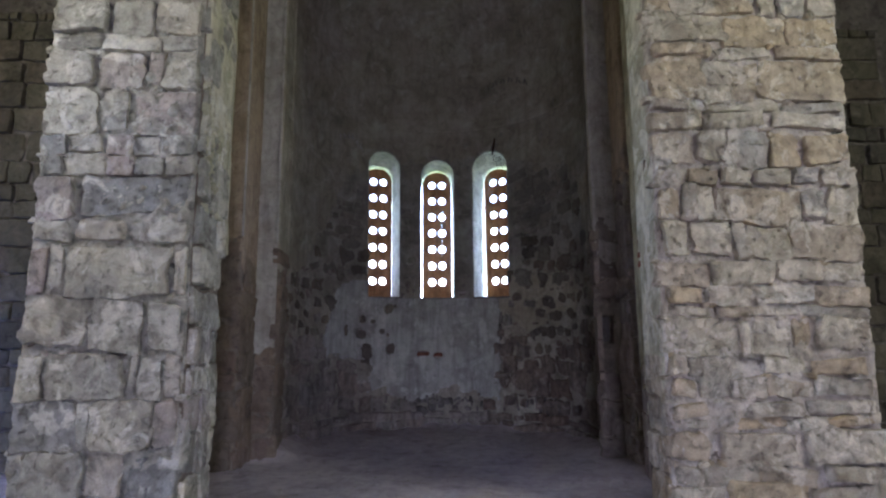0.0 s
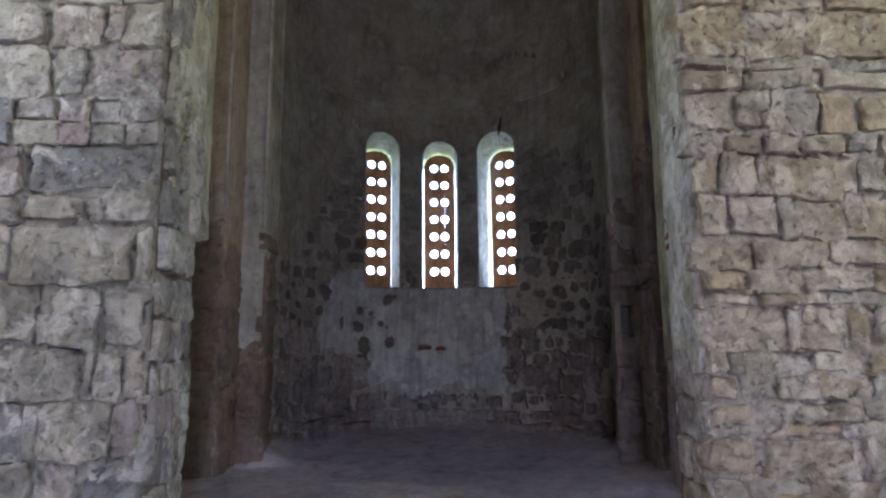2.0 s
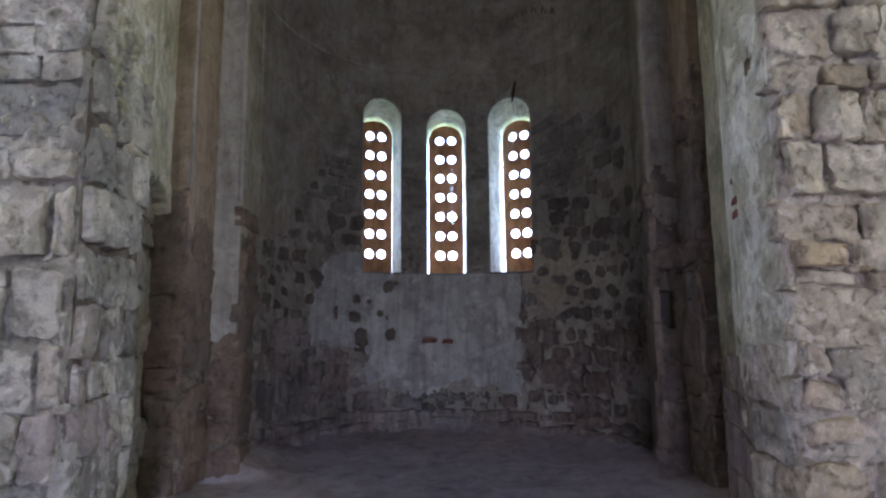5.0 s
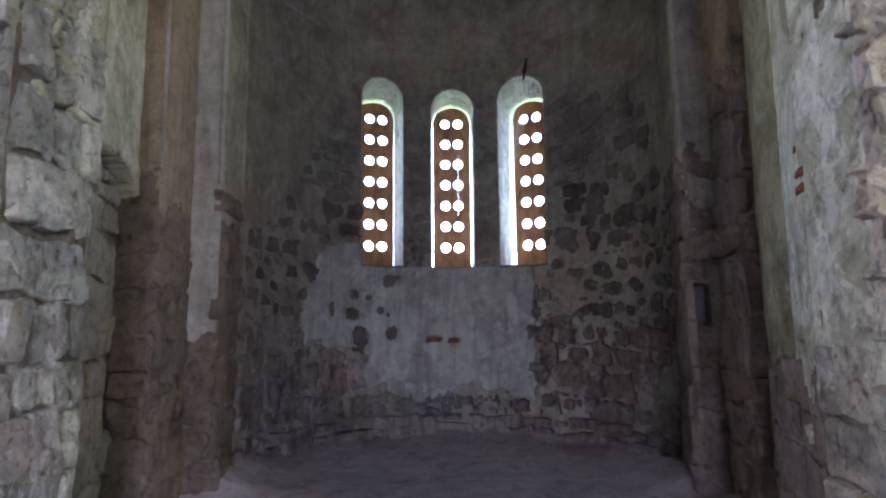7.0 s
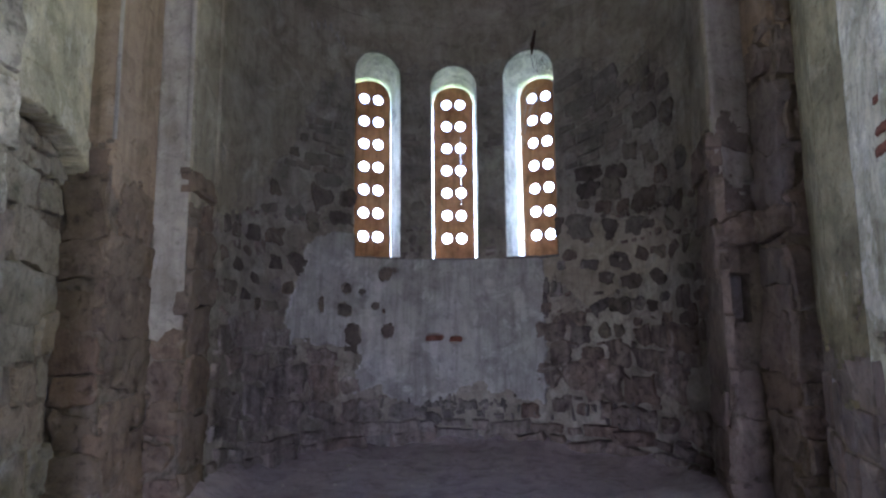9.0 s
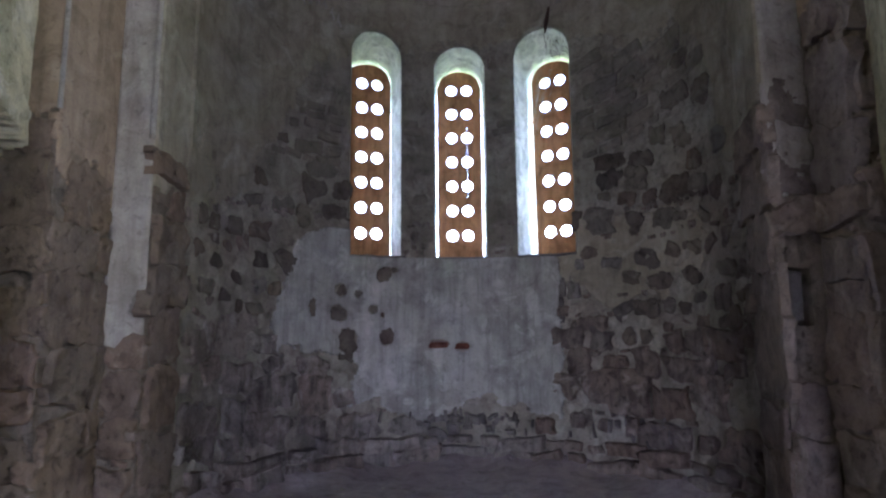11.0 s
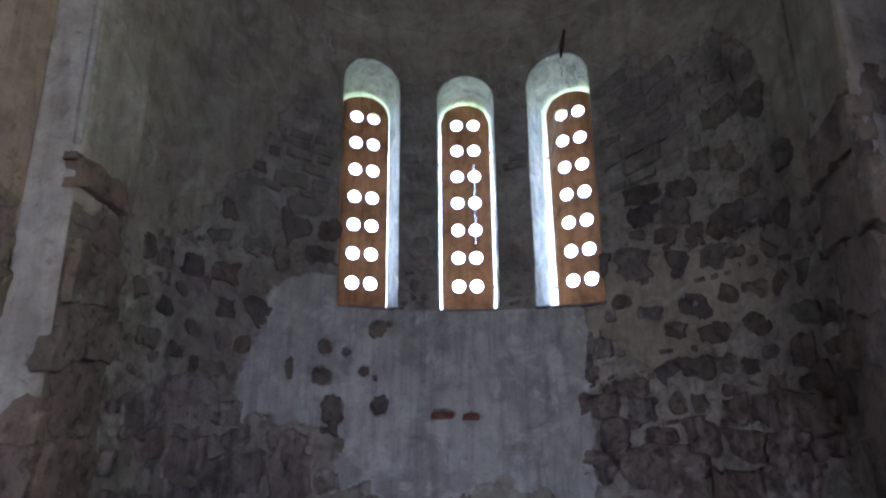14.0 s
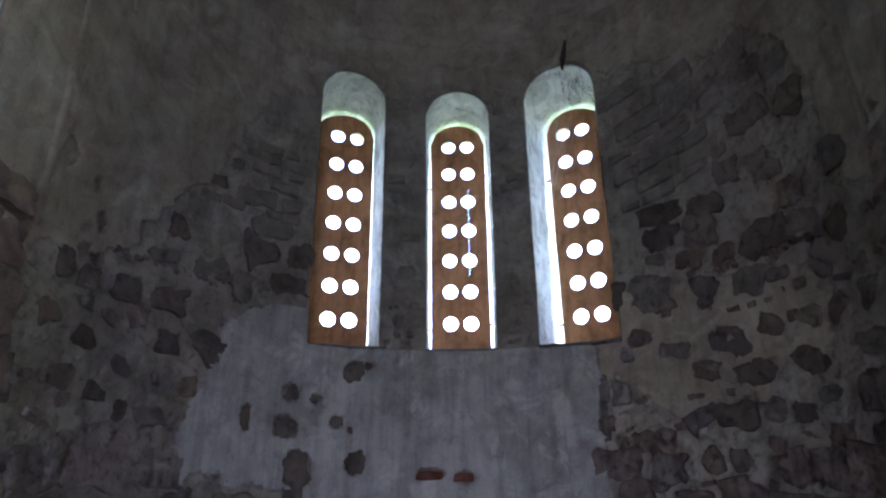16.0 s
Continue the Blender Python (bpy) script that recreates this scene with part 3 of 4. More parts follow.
def face_of(a, b, into):
    """The face between two plan points, u from a towards b, out towards the room."""
    along = Vector((b[0] - a[0], b[1] - a[1], 0))
    off = Vector((along.y, -along.x, 0))
    if off.dot(Vector((into[0] - a[0], into[1] - a[1], 0))) < 0:
        off = -off
    return plane((a[0], a[1], 0), along, off), along.length


ROOM = (0.44, 7.2)
faces_n = [face_of(a, b, ROOM) for a, b in zip(LEFT, LEFT[1:]) if (a, b) != (LEFT[1], LEFT[2])]
faces_s = [face_of(a, b, ROOM) for a, b in zip(RIGHT, RIGHT[1:])]
faces_n[2] = (plane((LEFT[3][0], LEFT[3][1], 0), (1, 0, 0), (0, -1, 0)), LEFT[4][0] - LEFT[3][0])
faces_s[4] = (plane((RIGHT[5][0], RIGHT[5][1], 0), (1, 0, 0), (0, -1, 0)), RIGHT[4][0] - RIGHT[5][0])

# north: thick upper plaster that ends over a shallow arched recess
surf, length = faces_n[1]


def arch_edge(u):
    return 2.93 - 0.17 * ((u - 0.48) / 0.75) ** 2


coat("trim_north_plaster", "cream lime plaster ending over a shallow arched recess", ragged(surf, 0, length, 2.4, TOP, 0.03, lambda u, v, n: v + 0.05 * n > arch_edge(u), 0.17, 0.0, 0.012), M_PLASTER)
coat("trim_arch", "broken cream plaster ring over an arched recess", ragged(surf, 0, length, 2.4, 3.4, 0.02, lambda u, v, n: arch_edge(u) < v + 0.05 * n < arch_edge(u) + 0.24 + 0.05 * n, 0.188, 0.0, 0.010), M_PLASTER)
surf, length = faces_n[0]
coat("trim_pier_plaster", "remains of cream plaster on the side of the pier", ragged(surf, 0.02, length, 2.9, TOP, 0.03, lambda u, v, n: n + 0.55 * (u / length) + 0.25 * (v - 3.6) > 0.25, 0.05, 0.03, 0.012), M_PLASTER)
for k, low, mat, name in ((2, 2.85, M_PILASTER_B, "trim_step"), (3, 2.55, M_PILASTER_B, "trim_return"), (4, 1.46, M_PILASTER, "trim_pilaster"), (5, 2.7, M_APSE, "trim_pilaster_side")):
    surf, length = faces_n[k]
    coat(name, "worn brown-grey plaster on a stepped pilaster", ragged(surf, 0, length, 1.2, TOP, 0.03, lambda u, v, n: v + 0.5 * n > low, 0.014, 0.02, 0.006), mat)
for k, low, mat, name in ((0, 1.15, M_PLASTER_S, "trim_pier_plaster"), (1, 1.1, M_PLASTER_S, "trim_south_plaster"), (2, 1.3, M_PLASTER_G, "trim_south_plaster"), (3, 1.6, M_PLASTER_G, "trim_south_plaster"), (4, 4.2, M_PILASTER_B, "trim_step"), (5, 3.9, M_PILASTER_B, "trim_return"), (6, 2.85, M_PILASTER, "trim_pilaster"), (7, 3.0, M_APSE, "trim_pilaster_side")):
    surf, length = faces_s[k]
    coat(name, "worn lime plaster with stains and a broken lower edge", ragged(surf, 0, length, 0.8, TOP, 0.03, lambda u, v, n: v + 1.1 * n > low and n < 0.40, 0.022, 0.03, 0.008), mat)

# plaster roll mouldings on the edges of the north pilaster
for x, y, r in ((-1.955, 8.605, 0.022), (-2.265, 7.985, 0.016)):
    bm = bmesh.new()
    bmesh.ops.create_cone(bm, cap_ends=True, segments=12, radius1=r, radius2=r, depth=TOP - 3.0, matrix=Matrix.Translation((x, y, (TOP + 3.0) / 2)))
    tagged(new("trim_moulding", from_bm("trim_moulding", bm, M_PILASTER, True)), "plaster roll moulding on a pilaster edge", "moulding", kind="structure")

# plaster fillets where the pilasters meet the apse
for x, y in ((-1.925, 9.185), (2.795, 9.185)):
    bm = bmesh.new()
    bmesh.ops.create_cone(bm, cap_ends=True, segments=10, radius1=0.032, radius2=0.03, depth=TOP - 2.6, matrix=Matrix.Translation((x, y, (TOP + 2.6) / 2)))
    tagged(new("trim_fillet", from_bm("trim_fillet", bm, M_APSE, True)), "rounded plaster corner between pilaster and apse", "moulding", kind="structure")

# ---- window boards with round holes ----
PANEL_W, PANEL_TOP, HOLE_R = 0.562, 5.08, 0.075


def board(spec, shift, cracked, tilt, wide_n, wide_s):
    deg, turn, w, top = spec
    to_world = window_frame_of(deg, turn)
    root = tagged(new("perforated_board"), "varnished wooden board with two columns of round holes in a window", "wooden board", "boards in the apse windows")
    base = to_world(shift, SILL, DEPTH)
    root.location = base
    r, bottom = PANEL_W / 2, SILL + 0.012
    rows, step, first = 7, 0.335, 2.80
    verts, faces = [], []

    def at(x, z, d):
        return to_world(x + shift + tilt * (z - SILL), z, DEPTH + d) - base

    def arc(x):
        wide = r + (wide_n if x < 0 else wide_s)
        return PANEL_TOP - 0.24 + 0.24 * math.sqrt(max(0.0, 1 - (x / wide) ** 2))

    def strip(outer, hole, closed):
        s, n = len(verts), len(outer)
        for d in (0, 0.022):
            verts.extend(at(x, z, d) for x, z in outer)
            verts.extend(at(x, z, d) for x, z in hole)
        for k in range(n if closed else n - 1):
            q = (k + 1) % n
            faces.append((s + k, s + q, s + n + q, s + n + k))
            faces.append((s + 2 * n + k, s + 3 * n + k, s + 3 * n + q, s + 2 * n + q))
            faces.append((s + n + k, s + n + q, s + 3 * n + q, s + 3 * n + k))
            faces.append((s + k, s + 2 * n + k, s + 2 * n + q, s + q))

    def cell(x0, x1, z0, z1, cx, cz, crack):
        angles = sorted([2 * math.pi * k / 36 for k in range(36)] + [math.atan2(z - cz, x - cx) % (2 * math.pi) for x in (x0, x1) for z in (z0, z1)])
        def pair(a):
            c, s = math.cos(a), math.sin(a)
            reach = min((x1 - cx if c > 0 else cx - x0) / max(1e-6, abs(c)), (z1 - cz if s > 0 else cz - z0) / max(1e-6, abs(s)))
            return (cx + reach * c, min(cz + reach * s, arc(cx + reach * c))), (cx + HOLE_R * c, cz + HOLE_R * s)
        if not crack:
            both = [pair(a) for a in angles]
            strip([p for p, _ in both], [h for _, h in both], True)
            return
        g = 0.0013
        for side in (-1, 1):
            mid = [a for a in angles if side * math.cos(a) > 0.05]
            mid.sort(key=lambda a: math.sin(a), reverse=side < 0)
            both = [pair(a) for a in mid]
            lo, hi = ((cx + side * g, z0), (cx + side * g, cz - HOLE_R)), ((cx + side * g, z1), (cx + side * g, cz + HOLE_R))
            both = [lo] + both + [hi] if side > 0 else [hi] + both + [lo]
            strip([p for p, _ in both], [h for _, h in both], False)

    def solid(pts):
        s, n = len(verts), len(pts)
        for d in (0, 0.022):
            verts.extend(at(x, z, d) for x, z in pts)
        faces.append(tuple(range(s, s + n)))
        faces.append(tuple(range(s + 2 * n - 1, s + n - 1, -1)))
        for k in range(n):
            faces.append((s + k, s + n + k, s + n + (k + 1) % n, s + (k + 1) % n))

    for k in range(rows):
        for side in (-1, 1):
            cz = first + step * k
            cell(-r - wide_n if side < 0 else 0, r + wide_s if side > 0 else 0, cz - step / 2, cz + step / 2, side * 0.1025, cz, cracked and side > 0 and 2 <= k <= 4)
    low, high = first - step / 2, first + step * (rows - 0.5)
    solid([(-r - wide_n, bottom), (r + wide_s, bottom), (r + wide_s, low), (-r - wide_n, low)])
    bend = math.sqrt(1 - ((high - PANEL_TOP + 0.24) / 0.24) ** 2)
    left, right = -bend * (r + wide_n), bend * (r + wide_s)
    solid([(left, high), (right, high)] + [(right + (left - right) * k / 16, arc(right + (left - right) * k / 16)) for k in range(1, 16)])
    bm = bmesh.new()
    bm.from_mesh(mesh_of("raw", verts, faces, M_WOOD, smooth=False))
    bmesh.ops.remove_doubles(bm, verts=bm.verts, dist=0.0004)
    part("board", from_bm("board", bm, M_WOOD), root)
    # small wedges that hold it in the opening
    for x, z in ((-r - 0.022, SILL + 0.3), (r + 0.022, SILL + 0.35), (-r - 0.022, 4.3), (r + 0.022, 4.45)):
        bm = bmesh.new()
        bmesh.ops.create_cube(bm, size=1, matrix=Matrix.Translation(at(x, z, 0.012)) @ Matrix.Rotation(-radians(turn), 4, "Z") @ Matrix.Diagonal((0.05, 0.03, 0.018, 1)))
        part("wedge", from_bm("wedge", bm, M_WOOD), root)
    return root


for spec, shift, cracked, tilt, wide_n, wide_s in zip(WINDOWS, (0.025, 0.0, 0.0), (False, True, False), (0.0, 0.0, -0.008), (0.06, 0.016, 0.0), (0.0, 0.014, 0.045)):
    board(spec, shift, cracked, tilt, wide_n, wide_s)

# a dry stick lodged over the south window
bm = bmesh.new()
for a, b, r in (((1.555, 11.22, 5.33), (1.59, 11.17, 5.53), 0.030), ((1.555, 11.22, 5.33), (1.54, 11.20, 5.20), 0.022)):
    axis = Vector(b) - Vector(a)
    bmesh.ops.create_cone(bm, cap_ends=True, segments=8, radius1=r, radius2=r * 0.5, depth=axis.length, matrix=Matrix.Translation((Vector(a) + Vector(b)) / 2) @ axis.to_track_quat("Z", "Y").to_matrix().to_4x4())
tagged(new("stick", from_bm("stick", bm, M_IRON, True)), "dark dry stick lodged in the plaster over a window", "stick")

# ---- masonry, piece by piece ----
rng = random.Random(7)
PIER_N = [
    (0.20, [0.52, 0.48, 0.50]), (0.405, [0.16, 0.52, 0.36, 0.46]), (0.453, [0.58, 0.11, 0.58, 0.23]), (0.438, [0.22, 0.78, 0.09, 0.24, 0.17]),
    (0.53, [0.64, 0.47, 0.39]), (0.517, [0.18, 0.16, 1.02, 0.14]), (0.223, [0.38, 0.53, 0.16, 0.43]), (0.452, [0.37, 1.13]),
    (0.20, [0.22, 0.42, 0.27, 0.30, 0.29]), (0.217, [0.25, 0.37, 0.27, 0.28, 0.33]), (0.474, [0.55, 0.27, 0.68]), (0.412, [0.46, 0.5, 0.2, 0.34]),
    (0.172, [0.5, 0.6, 0.4]), (0.387, [0.6, 0.42, 0.48]),
]
PIER_S = [
    (0.26, [0.5, 0.75, 0.85]), (0.20, [0.28, 0.5, 0.62, 0.64]), (0.30, [0.36, -0.10, 0.72, -0.08, 0.80]), (0.11, [0.36, -0.2, 0.55, 0.4, 0.5]), (0.15, [0.38, -0.3, 0.62, 0.74]), (0.22, [0.30, 0.28, 0.36, 0.45, 0.65]),
    (0.20, [0.2, 0.42, -0.25, 0.50, 0.67]), (0.35, [0.72, 0.10, 0.42, 0.20, 0.60]), (0.12, [0.5, 0.64, 0.9]), (0.20, [0.42, 0.44, 0.64, 0.54]), (0.22, [0.5, 0.6, 0.5, 0.44]), (0.40, [0.30, 0.42, 0.16, 0.42, 0.74]),
    (0.36, [0.24, 0.14, 0.20, 0.85, 0.3, 0.31]), (0.18, [0.3, 0.35, 0.32, 0.4, 0.3, 0.37]), (0.40, [0.45, 0.3, 0.4, 0.35, 0.54]), (0.18, [0.5, 0.7, 0.84]), (0.13, [0.4, 0.9, 0.74]), (0.44, [0.55, 0.28, 0.3, 0.91]), (0.17, [0.7, 0.6, 0.74]),
]


def pier_front(surface, width, parent, courses, material, mortar, fill, chips, ragged, proud):
    top = sum(h for h, _ in courses)
    more = random_courses(rng, width, TOP - top, 0.22, 0.48, (0.8, 2.6))
    vs, fs = sheet(surface, 0, width, 0, TOP, 0.022, 0.042, 0.06, 0.11, shape=lambda o, v: (fill[0] if v < 1.75 else fill[1]) + (1.3 * o if o > 0 else 0.6 * o), drift=0.03)
    part("mortar", mesh_of("mortar", vs, fs, mortar), parent)
    lay(rng, surface, parent, courses, 0, 0, material, proud=proud, joint=0.010, jumble=0.4 * ragged, chips=chips, ragged=ragged, flat=0.8)
    lay(rng, surface, parent, more, 0, top, material, proud=(0.04, 0.07), joint=0.010, jumble=0.4 * ragged, chips=chips, ragged=ragged, flat=0.8)


pier_front(plane((-3.66, 5.89, 0), (1, 0, 0), (0, -1, 0)), 1.50, wall_north, PIER_N, M_PIER, M_MORTAR, (0.006, 0.014), 0.7, 0.12, (0.035, 0.085))
pier_front(plane((2.38, 5.65, 0), (1, 0, 0), (0, -1, 0)), 2.04, wall_south, PIER_S, M_PIER_R, M_MORTAR_R, (0.012, 0.010), 1.0, 0.16, (0.04, 0.10))

# sides of the piers
surf, length = faces_n[0]
lay(rng, surf, wall_north, random_courses(rng, length, 6.4, 0.22, 0.5, (0.5, 1.3)), 0, 0, M_PIER, proud=(0.02, 0.07), joint=0.008, ragged=0.17, jumble=0.05, flat=0.8, chips=0.6)
out_n = plane((-3.62, 8.05, 0), (0, -1, 0), (-1, 0, 0))
lay(rng, out_n, wall_north, random_courses(rng, 2.1, 6.0, 0.25, 0.5, (0.8, 2)), 0, 0, M_PIER, proud=(0.02, 0.05), ragged=0.09)
surf, length = faces_s[0]
lay(rng, surf, wall_south, random_courses(rng, length, 6.4, 0.2, 0.45, (0.6, 1.6)), 0, 0, M_PIER_R, proud=(0.02, 0.05), joint=0.025, ragged=0.09, keep=lambda u, v, w, h: v < 1.25)
for k in (1, 2, 3):
    surf, length = faces_s[k]
    lay(rng, surf, wall_south, random_courses(rng, length, 5.4, 0.2, 0.4, (0.7, 1.6)), 0, 0, M_BROWN_S, proud=(0.010, 0.028), joint=0.03, ragged=0.09, keep=lambda u, v, w, h: v < 1.2)

# rubble in the north recess and brown blocks on the stepped pilasters
surf, length = faces_n[1]
lay(rng, surf, wall_north, random_courses(rng, length, 3.2, 0.14, 0.36, (1.2, 3.4)), 0, 0, M_RECESS, proud=(0.01, 0.05), joint=0.008, ragged=0.18, jumble=0.08, flat=0.9, chips=0.4)
for k, high in ((2, 2.95), (3, 2.75), (4, 1.5), (5, 2.9)):
    surf, length = faces_n[k]
    lay(rng, surf, wall_north, random_courses(rng, length, high, 0.22, 0.55, (0.9, 2.6)), 0, 0, M_BROWN, proud=(0.012, 0.06), joint=0.006, ragged=0.2, jumble=0.06, flat=1.0, chips=0.4)
for k, high in ((4, 4.3), (5, 4.0), (6, 3.4), (7, 3.2)):
    surf, length = faces_s[k]
    lay(rng, surf, wall_south, random_courses(rng, length, high, 0.22, 0.6, (0.9, 2.6)), 0, 0, M_BROWN_S, proud=(0.012, 0.06), joint=0.006, ragged=0.2, jumble=0.06, flat=1.0, chips=0.4, keep=lambda u, v, w, h: k != 6 or abs(v - 1.75) > 0.2 + h / 2 or abs(u - 0.25) > 0.09 + w / 2)

# apse masonry: rubble at the sides, courses between the windows, rough footing
def bare(u, v, w, h):
    if any(in_window(u + a * w, v + b * h, 0.01) for a in (-0.5, 0, 0.5) for b in (-0.5, 0, 0.5)):
        return False
    if render_patch(u, v, 0) or abs(u) + w / 2 > HALF:
        return False
    if abs(u - 0.15) < 0.62 and 0.3 < v < 0.66:
        return False
    return v + h * 0.4 < plaster_edge(u)


ARC = 2 * HALF
SOUTH_BAND = [
    (1.91, 3.24, 0.28, 0.22), (2.27, 3.18, 0.28, 0.22), (2.08, 2.98, 0.24, 0.2), (2.4, 2.95, 0.2, 0.14), (1.75, 2.76, 0.38, 0.25), (2.22, 2.71, 0.25, 0.22), (2.55, 2.65, 0.27, 0.21), (2.74, 2.96, 0.44, 0.22),
    (2.8, 2.66, 0.2, 0.12), (1.81, 3.04, 0.19, 0.09), (2.32, 2.31, 0.35, 0.24), (2.66, 2.35, 0.21, 0.16), (2.96, 2.34, 0.18, 0.17), (3.16, 2.33, 0.18, 0.19), (3.39, 2.36, 0.15, 0.17), (1.88, 2.29, 0.26, 0.12),
    (1.41, 1.99, 0.15, 0.21), (2.12, 2.11, 0.21, 0.16), (2.46, 2.03, 0.34, 0.2), (2.85, 2.07, 0.28, 0.17), (1.99, 1.75, 0.24, 0.24), (2.28, 1.76, 0.28, 0.22), (2.55, 1.8, 0.16, 0.14), (2.77, 1.77, 0.2, 0.16)]
SOUTH_HIGH = [
    (3.35, 2.08, 0.3, 0.15), (2.96, 1.83, 0.15, 0.12), (2.83, 3.46, 0.3, 0.22), (2.79, 3.91, 0.36, 0.24), (3.14, 3.84, 0.23, 0.22), (3.4, 3.26, 0.2, 0.3), (1.93, 3.45, 0.4, 0.18), (2.32, 3.38, 0.3, 0.15),
    (2.04, 1.46, 0.18, 0.2), (2.26, 1.49, 0.15, 0.15), (2.89, 4.27, 0.3, 0.19), (2.52, 3.56, 0.22, 0.2), (1.47, 2.81, 0.1, 0.22), (3.1, 2.6, 0.2, 0.15), (3.0, 3.2, 0.22, 0.18), (3.3, 2.85, 0.2, 0.2)]
NORTH_BAND = [
    (-1.83, 3.18, 0.34, 0.3), (-2.57, 3.16, 0.16, 0.2), (-2.63, 2.9, 0.28, 0.12), (-3.4, 2.62, 0.16, 0.2), (-2.87, 2.57, 0.24, 0.17), (-2.52, 2.59, 0.33, 0.2), (-1.98, 2.83, 0.22, 0.24), (-2.12, 3.86, 0.14, 0.17),
    (-2.27, 3.66, 0.17, 0.1), (-1.49, 3.19, 0.22, 0.22), (-2.16, 2.28, 0.33, 0.22), (-2.52, 2.29, 0.18, 0.12), (-2.86, 2.09, 0.14, 0.15), (-2.58, 1.76, 0.26, 0.15), (-2.81, 1.78, 0.13, 0.14), (-3.13, 2.2, 0.2, 0.13),
    (-3.21, 2.56, 0.2, 0.14), (-1.53, 2.9, 0.3, 0.2), (-3.0, 2.35, 0.14, 0.12), (-3.45, 2.3, 0.2, 0.16), (-2.3, 2.0, 0.18, 0.13), (-3.3, 1.95, 0.22, 0.16), (-3.0, 1.9, 0.16, 0.12)]
PICKED = SOUTH_BAND + SOUTH_HIGH + NORTH_BAND + PATCH_HOLES


def footing(u):
    """Lime wash is left on the north side of the footing; the south side is browner."""
    return M_LOWER if u + rng.uniform(-0.5, 0.5) < 0.6 else M_LOWER_S


def clear(u, v, w, h):
    """Bare wall that none of the stones set singly covers."""
    return bare(u, v, w, h) and not any(abs(u - a) < 0.5 * (w + c) - 0.02 and abs(v - b) < 0.5 * (h + d) - 0.02 for a, b, c, d in PICKED)


lay(rng, apse, wall_apse, random_courses(rng, ARC, 0.34, 0.13, 0.2, (1.2, 3.6)), -HALF, 0.0, footing, proud=(0.03, 0.15), joint=0.004, jumble=0.14, ragged=0.16)
lay(rng, apse, wall_apse, random_courses(rng, ARC, 1.2, 0.18, 0.40, (0.8, 2.2)), -HALF, 0.34, footing, proud=(0.015, 0.06), joint=0.006, keep=clear, jumble=0.18, ragged=0.26, chips=0.7, flat=1.0)
for u, v, w, h in PICKED:
    if not in_window(u, v, 0):
        vs, fs = stone(rng, apse, u, v, w * 0.95, h * 0.95, rng.uniform(0.016, 0.03), ragged=0.34, turn=rng.uniform(-0.15, 0.15), blunt=(0.05, 0.15))
        part("stone", mesh_of("stone", vs, fs, M_RUBBLE, sharp=38), wall_apse)
lay(rng, apse, wall_apse, random_courses(rng, ARC, 1.34, 0.11, 0.21, (0.7, 1.6)), -HALF, 1.52, footing, proud=(0.004, 0.03), joint=0.012, keep=lambda u, v, w, h: clear(u, v, w, h) and rng.random() < (0.55 if v > 1.9 else 0.9), jumble=0.2, ragged=0.3, blunt=(0.04, 0.16), chips=0.5)
lay(rng, apse, wall_apse, random_courses(rng, ARC, 0.75, 0.14, 0.26, (0.9, 2.0)), -HALF, 2.84, M_FLAG, proud=(0.008, 0.026), joint=0.014, keep=lambda u, v, w, h: clear(u, v, w, h) and rng.random() < 0.85, jumble=0.14, ragged=0.2, blunt=(0.05, 0.2))


def sagging(u, v, out):
    """The south courses climb towards the south."""
    return apse(u, v + (0.16 * max(0.0, u - 1.2) ** 1.3 if u > 0 else 0.0), out)


lay(rng, sagging, wall_apse, random_courses(rng, ARC, 1.7, 0.09, 0.22, (1.4, 3.4)), -HALF, 3.46, M_FLAG, proud=(0.012, 0.05), joint=0.008, keep=lambda u, v, w, h: clear(u, v + (0.16 * max(0.0, u - 1.2) ** 1.3 if u > 0 else 0.0), w, h), jumble=0.08, ragged=0.16)
for centre in (-0.535, 0.565):
    lay(rng, apse, wall_apse, random_courses(rng, 0.34, 2.6, 0.2, 0.4, (1.0, 1.8)), centre - 0.17, 2.46, M_FLAG, proud=(0.006, 0.020), joint=0.012, keep=bare, ragged=0.09)
for u, v, w, h in ((-0.26, 1.385, 0.24, 0.07), (0.03, 1.37, 0.18, 0.07)):
    vs, fs = stone(rng, apse, u, v, w, h, 0.052, ragged=0.09)
    part("brick", mesh_of("brick", vs, fs, M_BRICK), wall_apse)
surf, length = faces_s[1]
for u, v, w in ((0.06, 2.40, 0.20), (0.02, 2.50, 0.14), (0.05, 2.66, 0.09)):
    vs, fs = stone(rng, surf, u, v, w, 0.06, 0.030, ragged=0.09)
    part("brick", mesh_of("brick", vs, fs, M_BRICK), wall_south)

# sooty stones at the foot of the wall
lay(rng, apse, wall_apse, random_courses(rng, 1.1, 0.26, 0.10, 0.2, (0.6, 2.0)), -0.4, 0.30, M_SOOT_SHADE, proud=(0.02, 0.075), joint=0.004, jumble=0.25, ragged=0.32, chips=0.6)
for u, v, w, h in ((1.27, 2.05, 0.08, 0.22), (1.25, 1.78, 0.06, 0.3), (1.22, 1.45, 0.05, 0.26), (1.50, 2.30, 0.14, 0.14), (1.86, 2.30, 0.2, 0.1), (1.42, 2.0, 0.13, 0.17)):
    vs, fs = stone(rng, apse, u, v, w, h, 0.022, ragged=0.2)
    part("stone", mesh_of("stone", vs, fs, M_SOOT_SHADE), wall_apse)
# stone set in the south pilaster's socket, coloured dark for the hole's shade
surf, length = faces_s[6]
